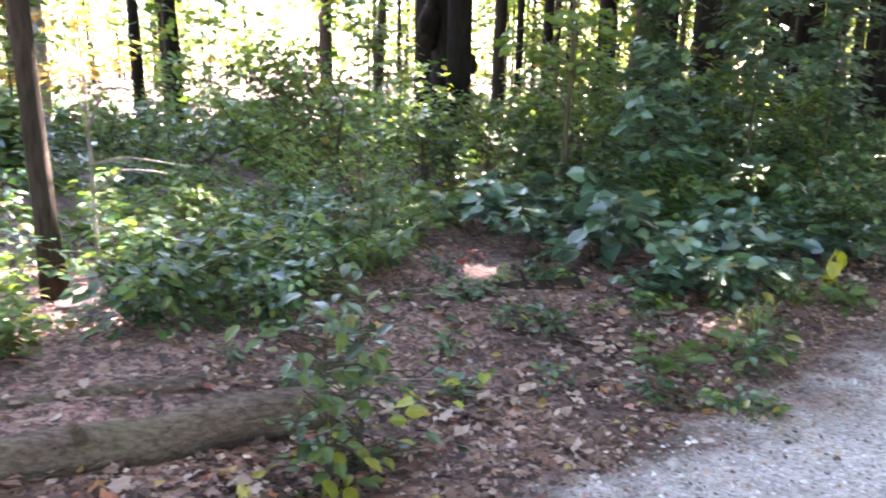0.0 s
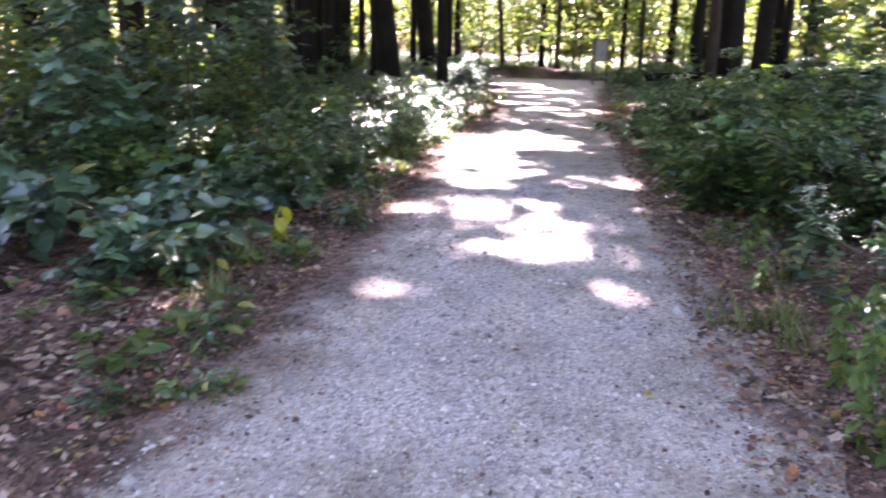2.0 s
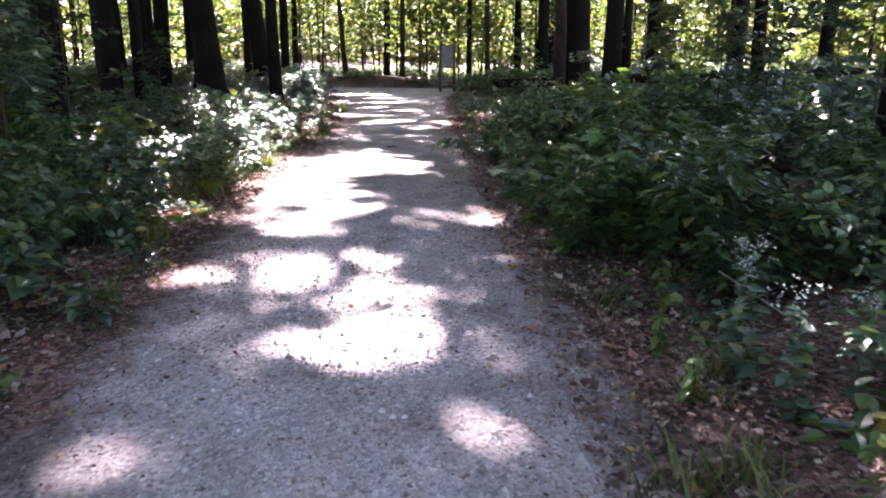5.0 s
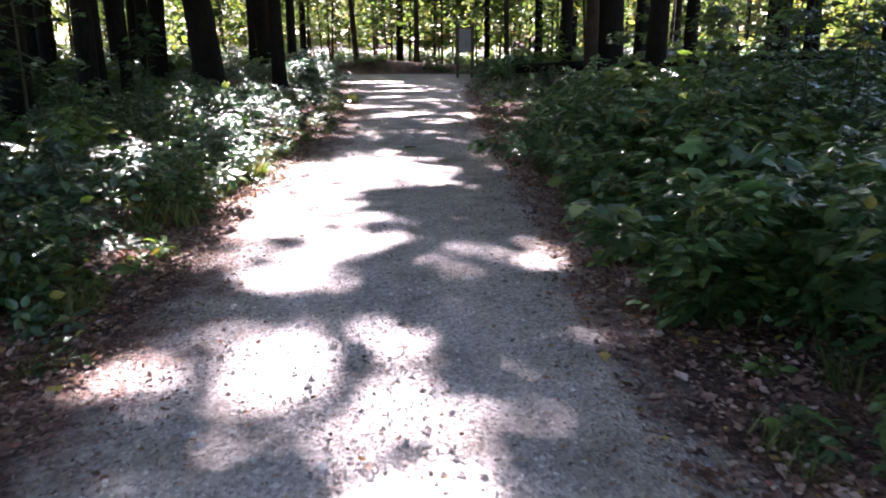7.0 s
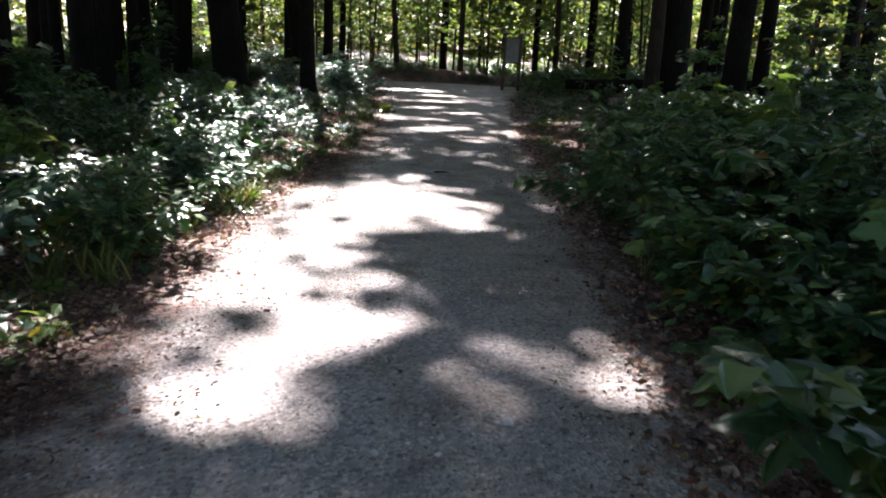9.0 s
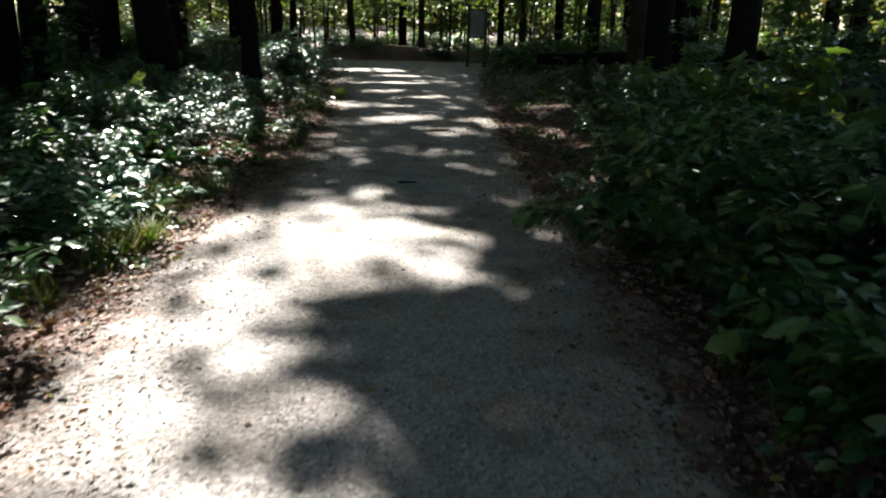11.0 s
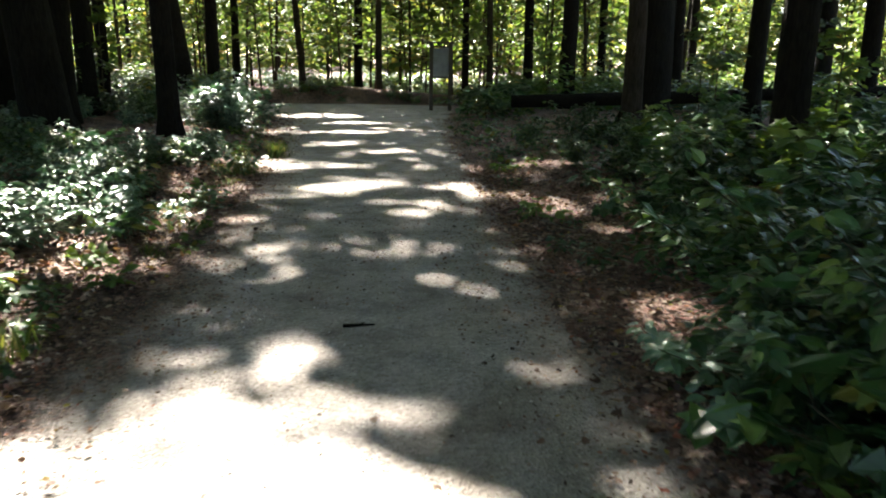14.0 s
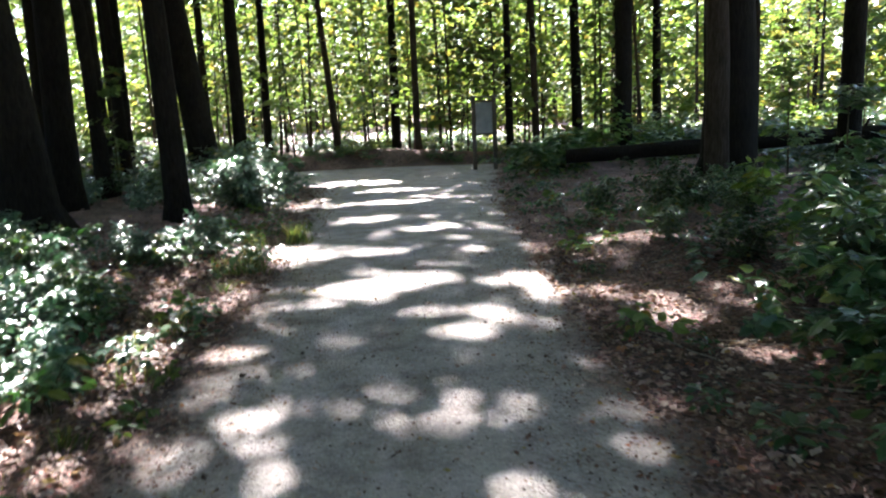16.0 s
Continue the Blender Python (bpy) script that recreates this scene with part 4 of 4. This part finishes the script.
left = [(*p, rng.uniform(0.5, 0.75) if p[0] > 16 else rng.uniform(0.65, 0.95)) for p in left]
both = left + right
shiny = [p for i, p in enumerate(both) if i % 5 in (3, 4) and (p[1] < 0 and p[0] > 11.5 or i % 15 == 3)]
matt = [p for p in both if p not in shiny]
scatter(bushes, [p for i, p in enumerate(matt) if i % 3 != 1], 0.75, 1.15)
scatter(maples, [p for i, p in enumerate(matt) if i % 3 == 1] + [(8.3, 2.1), (9.5, 2.0), (11.2, 2.2), (12.8, 2.3)], 0.8, 1.25)
scatter(glossy, shiny + [(26.4, -3.4, 1.25), (27.2, -3.9, 1.3), (28.2, -4.2, 1.3), (25.6, -3.3, 1.0), (27.3, -3.2, 1.0), (29.3, -4.8, 1.3), (14.2, -2.7), (15.6, -2.9), (16.5, -2.8, 0.7), (17.6, -2.9, 0.65), (18.6, -3.0, 0.6)], 0.75, 1.15)
deep = [(s, l) for s, l in ((rng.uniform(-3, 37), rng.uniform(-17, 15)) for k in range(900)) if (l < -7.2 or l > 7.2) and not (-9 < l and s < 8)]
deep += [(s, l, rng.uniform(0.3, 0.6) if abs(l) < 9 else rng.uniform(0.6, 1.2)) for s, l in ((rng.uniform(36.5, 52), rng.uniform(-24, 22)) for k in range(330))]
deep += [(rng.uniform(35.4, 37.0), rng.uniform(-6.5, 4.5), rng.uniform(0.25, 0.45)) for k in range(40)]
deep += [(s, l, rng.uniform(0.55, 1.15)) for s, l in ((rng.uniform(41, 53), rng.uniform(-13, 12)) for k in range(120))]
deep += [(s, l) for s, l in ((rng.uniform(30, 36.5), rng.uniform(-9, 9)) for k in range(90)) if l < np.interp(s, EDGE_S, EDGE_L) - 0.6 or l > 2.1]
joined("undergrowth", "shaded bushes deep among the trees", "undergrowth", [shrub("bush", "shaded bush deep among the trees", "bush", "", rng.uniform(0.8, 1.2), 0.7, 6, 30, "diamond", 0.2, m, 0.45, 0.12, 0.15, None, 0.006, 99) for m in (GREEN, LIGHT_GREEN, GREEN)], deep, 0.6, 1.3)
low = strip(110, 3.0, 30, -1, 0.15, 1.4, 0.3) + strip(90, 3.0, 30, 1, 0.25, 1.7, 0.3)
scatter(herbs, low, 0.6, 1.3, 10)


def at(*rows):
    return [(*sl(r[0], r[1]), *r[2:]) for r in rows]


# the glade where the walk begins
scatter([copy_thing(b, Matrix.Identity(4)) for b in broad], at((0.75, 5.75, 1.0), (1.25, 5.95, 1.1), (1.7, 5.5, 0.9), (2.05, 5.75, 0.85), (2.65, 6.25, 0.8), (1.45, 6.6, 1.1), (2.3, 6.8, 1.0), (1.0, 6.5, 1.05), (1.5, 4.95, 0.55), (1.85, 4.9, 0.5), (0.2, 6.6, 0.9), (3.1, 7.2, 0.9)))
scatter(broad, at((3.2, 6.6, 0.9), (3.9, 7.4, 0.9), (0.6, 7.4, 1.1)) + [(5.05, -2.35, 0.8), (5.4, -2.75, 0.85), (4.7, -2.6, 0.7), (6.0, -2.7, 0.8)])
scatter(fine, at((-0.9, 8.0, 1.43), (-0.3, 8.6, 1.15), (-1.7, 8.4, 1.30), (0.6, 9.2, 0.9), (-2.6, 8.0, 0.8), (1.4, 8.9, 1.30), (-3.6, 9.0, 0.8), (0.0, 10.2, 0.85), (-1.8, 10.4, 1.43), (2.4, 9.8, 1.0), (3.4, 9.4, 1.1), (3.2, 11.5, 1.2), (4.6, 10.2, 1.1), (-4.8, 11.0, 0.8), (5.6, 11.8, 1.1), (1.2, 11.6, 1.2), (-0.6, 7.0, 0.7), (-1.5, 7.2, 0.65)))
greens = [shrub("bush", "thick bush with fresh green leaves near a log", "bush", "glade bushes", rng.uniform(0.7, 0.95), 0.6, 9, 60, "oval", 0.085, GREEN if k == 2 else LIGHT_GREEN, 0.45, 0.1, 0.15) for k in range(3)]
scatter(greens, at((-1.5, 4.6), (-0.9, 4.9), (-1.2, 5.5), (-2.0, 5.2), (-0.5, 5.5), (-1.7, 4.15), (-2.6, 4.0), (-2.2, 3.6, 0.7), (-1.0, 4.3, 0.75), (-3.1, 3.4, 0.8), (-0.4, 6.2), (-1.0, 6.3), (-1.8, 6.2), (-2.8, 6.2), (-3.4, 5.4), (-0.1, 6.9), (0.6, 7.6), (1.6, 7.7), (2.6, 7.9), (3.6, 8.3), (-3.2, 7.4), (-2.2, 7.0), (-4.2, 8.2), (2.2, 7.4), (4.4, 8.6), (5.0, 9.4)), 0.8, 1.2)
scatter([copy_thing(h, Matrix.Identity(4)) for h in herbs], at(*[(rng.uniform(-1.6, 1.8), rng.uniform(3.4, 5.4)) for k in range(34)]), 0.35, 0.8, 10)


def sapling(label, x, y, height, dia, leaves, mat, size, low=0.3, leaf="maple", lean=(0, 0), bark=None, per=16):
    """A young tree: one slim stem with level sprays of leaves."""
    ob = thing("sapling", label, "sapling", "saplings")
    s, l = sl(x, y)
    ob.location = on_ground(s, l)
    v, f, pts = trunk_mesh(height, dia, lean, 7, 0.12, 1.25, 10)
    mesh_object("trunk", v, f, bark or STEM, ob, smooth=True)
    pos, dirs, wood = [], [], []
    for k in range(max(leaves // per, 1)):
        t = rng.uniform(low, 1)
        p = along_line(pts, np.array([t ** 0.77]))[0]
        h, ln = rng.uniform(0, 6.28), height * 0.26 * (1.15 - t) + 0.15
        br = arc(p, h, ln, 0.25, 0.05, 4)
        wood.append(tube(br, np.linspace(0.008, 0.003, 4), 3))
        u = rng.uniform(0.2, 1.05, per)
        q = along_line(br, u) + rng.normal(0, 0.09, (per, 3)) * np.array([1, 1, 0.4])
        a = h + rng.normal(0, 0.9, per)
        pos.append(q)
        dirs.append(np.stack([np.cos(a), np.sin(a), rng.normal(-0.3, 0.2, per)], 1))
    pos, dirs = np.concatenate(pos), np.concatenate(dirs)
    v, f = leaf_cloud(leaf, pos, dirs, np.array([0, 0, 1]) + rng.normal(0, 0.3, pos.shape), size * rng.uniform(0.65, 1.25, len(pos)))
    for w in wood:
        mesh_object("branch", *w, bark or STEM, ob)
    mesh_object("foliage", v, f, mat, ob)
    return ob


sapling("young maple sapling with bright green leaves", 1.28, 8.25, 4.6, 0.07, 420, LIGHT_GREEN, 0.13, 0.3)
sapling("young maple sapling with green leaves", 2.6, 9.0, 4.0, 0.05, 320, GREEN, 0.13, 0.3)
sapling("thin sapling with pale autumn leaves", -2.45, 5.3, 2.3, 0.035, 176, PALE, 0.1, 0.6, "oval", (0.0, 0), DEAD)
pale = next(o for o in bpy.data.objects if o.get("label", "").startswith("thin sapling with pale"))
for z, dx, dy, dz in ((0.78, 0.72, -0.1, 0.02), (0.58, 0.5, 0.1, 0.14), (1.15, -0.35, 0.0, 0.2), (1.0, 0.42, -0.2, 0.3)):
    mesh_object("bare_branch", *tube([(0, 0, z), (dx * 0.4, dy * 0.5, z + dz * 0.8 + 0.05), (dx * 0.75, dy * 0.8, z + dz + 0.02), (dx, dy, z + dz)], [0.011, 0.009, 0.006, 0.003], 5), DEAD, pale, smooth=True)
dead = thing("dead_stem", "thin bare dead stem leaning through the undergrowth", "plant")
dead.location = (5.9, 2.1, GROUND)
mesh_object("stem", *tube([(0, 0, -0.02), (-0.25, 0.2, 0.18), (-0.55, 0.42, 0.36), (-0.85, 0.65, 0.6)], [0.008, 0.007, 0.005, 0.003], 5), DEAD, dead, smooth=True)
mesh_object("side_stem", *tube([(-0.4, 0.32, 0.27), (-0.5, 0.25, 0.42), (-0.55, 0.2, 0.55)], [0.005, 0.004, 0.002], 4), DEAD, dead, smooth=True)
for x, y, h, m in ((-3.4, 9.5, 3.4, LIGHT_GREEN), (-1.0, 11.0, 3.6, LIGHT_GREEN), (4.0, 11.5, 4.5, GREEN), (5.4, 12.5, 4.5, GREEN), (6.8, 13.2, 4.2, GREEN), (3.2, 8.2, 2.4, BLUE_GREEN), (4.6, 9.4, 2.7, BLUE_GREEN), (-1.2, 12.0, 3.6, LIGHT_GREEN), (-6.0, 11.0, 3.8, PALE), (-5.0, 9.0, 3.0, LIGHT_GREEN), (-3.6, 13.0, 4.2, LIGHT_GREEN), (2.2, 13.6, 4.4, LIGHT_GREEN)):
    sapling("young woodland sapling with layered leaves", x, y, h, 0.045, 320, m, 0.13, 0.22)
for s, l, h, m in ((13.5, 4.4, 2.3, GREEN), (17.0, 4.6, 2.4, GREEN), (20.5, 3.9, 1.6, GREEN), (10.0, 4.2, 2.2, BLUE_GREEN), (24.0, 7.0, 2.6, GREEN), (26.8, 6.2, 2.4, LIGHT_GREEN), (33.0, 4.2, 2.6, LIGHT_GREEN), (34.5, 6.4, 3.0, LIGHT_GREEN), (28.5, -6.4, 2.6, LIGHT_GREEN), (20.0, -5.6, 1.9, GREEN), (13.0, -5.2, 2.0, GREEN), (33.0, 9.0, 3.5, CANOPY), (30.5, 9.6, 3.5, LIGHT_GREEN)):
    q = P(s, l)
    sapling("young woodland sapling with layered leaves", q.x, q.y, h, 0.035, 240, m, 0.13, 0.25)

for s, l, h, m in ((8.2, 4.4, 2.6, GREEN), (9.6, 5.6, 3.2, GREEN), (11.6, 5.0, 2.8, GREEN), (12.8, 6.3, 3.4, LIGHT_GREEN), (14.6, 5.6, 3.0, GREEN), (16.2, 6.6, 3.6, GREEN), (18.2, 5.9, 3.2, LIGHT_GREEN), (7.0, 3.9, 2.2, GREEN), (6.4, 5.4, 2.8, GREEN),
                   (19.8, 7.0, 3.4, GREEN), (21.4, 6.0, 2.8, LIGHT_GREEN), (22.8, 8.2, 3.4, GREEN), (9.2, -4.6, 2.6, GREEN), (10.6, -5.4, 3.0, GREEN), (12.2, -4.9, 2.4, BLUE_GREEN), (8.0, -5.2, 2.6, GREEN), (14.4, -5.6, 2.6, GREEN), (6.9, -4.3, 2.0, BLUE_GREEN)):
    q = P(s, l)
    sapling("young woodland sapling with layered leaves", q.x, q.y, h, 0.035, 400, m, 0.13, 0.15)

bright = [shrub("maple_seedling", "young maple with broad fresh green leaves", "shrub", "fresh maples", rng.uniform(0.95, 1.15), 0.55, 5, 22, "maple", 0.15, LIGHT_GREEN, 0.4, 0.3, 0.18) for k in range(2)]
scatter(bright, [(16.2, 3.0, 1.15), (17.0, 3.3, 1.2), (15.4, 3.3, 1.2), (18.3, 3.3, 1.1), (14.6, 2.9, 1.0), (19.4, 3.0, 0.8), (12.2, 2.6, 1.0), (9.8, 2.6, 1.0), (15.9, -3.3, 0.9), (11.5, -3.2, 0.9), (21.5, 3.4, 0.9)])

# small plants that stand out
tagged(sapling("knee-high seedling with mixed green and yellow leaves", -0.42, 2.66, 0.8, 0.012, 110, LIGHT_GREEN, 0.08, 0.05, "oval", per=4), category="seedling")
tagged(sapling("knee-high seedling with dull green leaves", -0.3, 2.74, 0.95, 0.012, 96, GREEN, 0.085, 0.15, "oval", per=4), category="seedling")
tagged(sapling("low seedling with drooping yellow leaves", -0.4, 2.6, 0.5, 0.01, 24, YELLOW, 0.085, 0.1, "oval", per=4), category="seedling")
tagged(sapling("tiny seedling with yellow-tipped leaves among dry leaves", 0.12, 3.42, 0.2, 0.006, 16, YELLOW, 0.09, 0.5, "heart", per=4), category="seedling")
def drooping_seedling(x, y, height):
    """A thin stem with a few broad leaves hanging straight down."""
    ob = thing("seedling", "seedling with bright yellow-green leaves hanging by the path", "seedling")
    ob.location = on_ground(*sl(x, y))
    pts = arc((0, 0, -0.03), 0.4, height, 0.95, 0.02, 6)
    mesh_object("stem", *tube(pts, np.linspace(0.005, 0.002, 6), 5), STEM, ob)
    for t, a, size in ((1.0, 0.3, 0.15), (0.95, 2.6, 0.14), (0.8, 4.2, 0.13), (0.6, 5.6, 0.14), (0.55, 1.4, 0.13), (0.45, 3.4, 0.12)):
        p = along_line(pts, np.array([t]))
        d = np.array([[math.cos(a) * 0.45, math.sin(a) * 0.45, -1.0]])
        mesh_object("leaf", *leaf_cloud("heart", p + d * 0.03, d, np.array([[math.cos(a), math.sin(a), 0.4]]), np.array([size])), YELLOW, ob)


drooping_seedling(2.76, 5.32, 0.42)
tagged(sapling("tiny red-leaved seedling on the forest floor", 0.12, 5.6, 0.25, 0.006, 16, RED, 0.06, 0.5, "oval", per=4), category="seedling")


def stalk_plant(x, y, height, flowers):
    words = "upright wild plant with small white flower heads" if flowers else "upright leafy stalk with drooping fresh green leaves"
    ob = thing("wildflower" if flowers else "leafy_stalk", words, "plant", "roadside plants")
    s, l = sl(x, y)
    ob.location = on_ground(s, l)
    pts = arc((0, 0, -0.03), rng.uniform(0, 6.28), height, 0.93, 0.05, 7)
    mesh_object("stem", *tube(pts, np.linspace(0.006, 0.002, 7), 5), GRASS, ob)
    n = int(70 * height)
    t = rng.uniform(0.08, 1, n)
    p, a = along_line(pts, t), rng.uniform(0, 6.28, n)
    d = np.stack([np.cos(a), np.sin(a), rng.normal(0.15, 0.25, n)], 1)
    v, f = leaf_cloud("oval", p, d - np.array([0, 0, 0.0 if flowers else 0.75]), np.array([0, 0, 1]) + rng.normal(0, 0.3, p.shape), (0.1 if flowers else 0.085) * rng.uniform(0.6, 1.2, n) * (1.25 - 0.6 * t))
    mesh_object("foliage", v, f, BLUE_GREEN if flowers else LIGHT_GREEN, ob)
    if flowers:
        c = pts[-1] + rng.normal(0, 0.045, (9, 3))
        q = np.repeat(c, 7, 0) + rng.normal(0, 0.014, (63, 3))
        v, f = leaf_cloud("diamond", q, rng.normal(0, 1, q.shape), np.array([0, 0, 1]) + rng.normal(0, 0.5, q.shape), np.full(63, 0.016))
        tagged(mesh_object("flower_head", v, f, PETAL, ob, "small white flower head"), kind="stuff")


for x, y, h in ((3.36, 1.42, 0.82), (3.44, 1.34, 0.74), (3.3, 1.3, 0.6), (3.72, 1.55, 0.5), (3.85, 1.75, 0.55), (3.55, 1.38, 0.42), (4.05, 1.72, 0.62), (3.42, 1.3, 0.32), (4.2, 1.9, 0.6), (3.95, 1.5, 0.5), (3.7, 1.25, 0.4), (4.9, 2.75, 0.45), (5.3, 3.1, 0.4), (5.9, 3.4, 0.45), (4.35, 1.65, 0.6), (3.6, 1.05, 0.5)):
    stalk_plant(x, y, h, False)
for x, y, h in ((5.2, 2.65, 0.75), (4.95, 2.35, 0.65), (5.5, 2.8, 0.7), (4.6, 1.85, 0.5), (5.3, 2.2, 0.6)):
    stalk_plant(x, y, h, True)


def grass_tuft(n, height):
    ob = thing("grass_tuft", "small tuft of green and straw-coloured grass", "grass", "grass tufts")
    a = rng.uniform(0, 6.28, n)
    pos = np.stack([rng.normal(0, 0.05, n), rng.normal(0, 0.05, n), np.zeros(n)], 1)
    d = np.stack([np.cos(a) * 0.5, np.sin(a) * 0.5, rng.uniform(0.5, 1.2, n)], 1)
    v, f = leaf_cloud("blade", pos, d, np.stack([-np.cos(a), -np.sin(a), np.full(n, 0.5)], 1), height * rng.uniform(0.5, 1.2, n))
    mesh_object("grass", v, f, GRASS, ob)
    return ob


tufts = [grass_tuft(46, 0.2), grass_tuft(34, 0.14), grass_tuft(60, 0.26)]
spots = at((4.28, 2.45), (4.15, 2.6), (4.45, 2.35), (3.6, 1.2), (1.9, 4.5))
spots += [(rng.uniform(9.5, 14.5), -1.85 - abs(rng.normal(0.15, 0.25))) for k in range(46)] + [(rng.uniform(14.5, 25), float(-1.8 - abs(rng.normal(0.1, 0.25)))) for k in range(26)]
spots += [(rng.uniform(4.5, 9.5), -1.75 - abs(rng.normal(0.15, 0.3))) for k in range(14)] + [(rng.uniform(4, 13), 1.2 + abs(rng.normal(0.1, 0.25))) for k in range(20)]
scatter(tufts, spots, 0.6, 1.3, 8)


# ---- fallen leaves and loose stones ----
def fallen_leaves():
    n = 75000
    s = rng.uniform(-1, 30, n)
    s = np.where(rng.uniform(0, 1, n) < 0.75, rng.uniform(0, 21, n), s)
    side = np.where(rng.uniform(0, 1, n) < 0.5, -1, 1)
    off = np.where(rng.uniform(0, 1, n) < np.where((s > 8) & (s < 15), 0.025, 0.085), -rng.uniform(0, 1.5, n), rng.gamma(1.3, 0.9, n) - rng.uniform(0.1, 0.75, n))
    l = np.where(side < 0, np.interp(s, EDGE_S, EDGE_L) - off, np.interp(s, EDGE_S, EDGE_R) + off)
    k = np.abs(l) < 9
    s, l = s[k], l[k]
    pos = np.stack([AX * s + AY * l, AY * s - AX * l, wave(s, l) + 0.018 + 0.032 * np.clip(1 - np.abs(l + 0.4) / 1.4, 0, 1) + rng.uniform(0, 0.012, len(s))], 1)
    a = rng.uniform(0, 6.28, len(s))
    d = np.stack([np.cos(a), np.sin(a), rng.normal(0, 0.15, len(s))], 1)
    up = np.array([0, 0, 1]) + rng.normal(0, 0.42, pos.shape)
    sz = (0.016 + rng.gamma(2.0, np.where(l < -2.0, 0.014, 0.0095)).clip(0, 0.07)) * np.where(np.abs(l + 0.4) < 1.2, 0.5, 1.0)
    a, b = len(s) // 5, len(s) // 2
    v, f = merge([leaf_cloud(k, pos[i:j], d[i:j], up[i:j], sz[i:j]) for k, i, j in (("oval", 0, a), ("maple", a, b), ("curled", b, len(s)))])
    ob = mesh_object("fallen_leaves", v, f, DRY)
    tagged(ob, "dry brown and tan leaves strewn over the ground", "leaves", kind="stuff")


def loose_stones():
    n = 24000
    s = np.where(rng.uniform(0, 1, n) < 0.7, rng.uniform(1, 12, n), rng.uniform(10, 26, n))
    t = rng.uniform(0.02, 0.98, n)
    l = np.interp(s, EDGE_S, EDGE_L) * (1 - t) + np.interp(s, EDGE_S, EDGE_R) * t
    base = np.array([(1, 0, 0), (0, 1, 0), (-1, 0, 0), (0, -1, 0), (0, 0, 0.7), (0, 0, -0.7)])
    fac = np.array([(0, 1, 4), (1, 2, 4), (2, 3, 4), (3, 0, 4), (1, 0, 5), (2, 1, 5), (3, 2, 5), (0, 3, 5)])
    size = (rng.gamma(1.8, 0.0026, n) + 0.003) * np.where((rng.uniform(0, 1, n) < 0.08) & (s < 9), 1.9, np.where(s > 9, 0.55, 1.0))
    a = rng.uniform(0, 6.28, n)
    rot = np.stack([np.stack([np.cos(a), -np.sin(a), 0 * a], -1), np.stack([np.sin(a), np.cos(a), 0 * a], -1), np.stack([0 * a, 0 * a, 0 * a + 1], -1)], 1)
    shape = base[None] * rng.uniform(0.6, 1.3, (n, 6, 3))
    v = np.einsum("nij,nkj->nki", rot, shape) * size[:, None, None]
    z = GROUND - 0.012 + 0.035 * (1 - (2 * t - 1) ** 2) + 0.006
    v = v + np.stack([AX * s + AY * l, AY * s - AX * l, z], -1)[:, None, :]
    f = (fac[None] + 6 * np.arange(n)[:, None, None]).reshape(-1, 3)
    ob = mesh_object("loose_stones", v.reshape(-1, 3), f, STONE)
    tagged(ob, "loose grey stones scattered on the gravel path", "stones", kind="stuff")


fallen_leaves()
loose_stones()
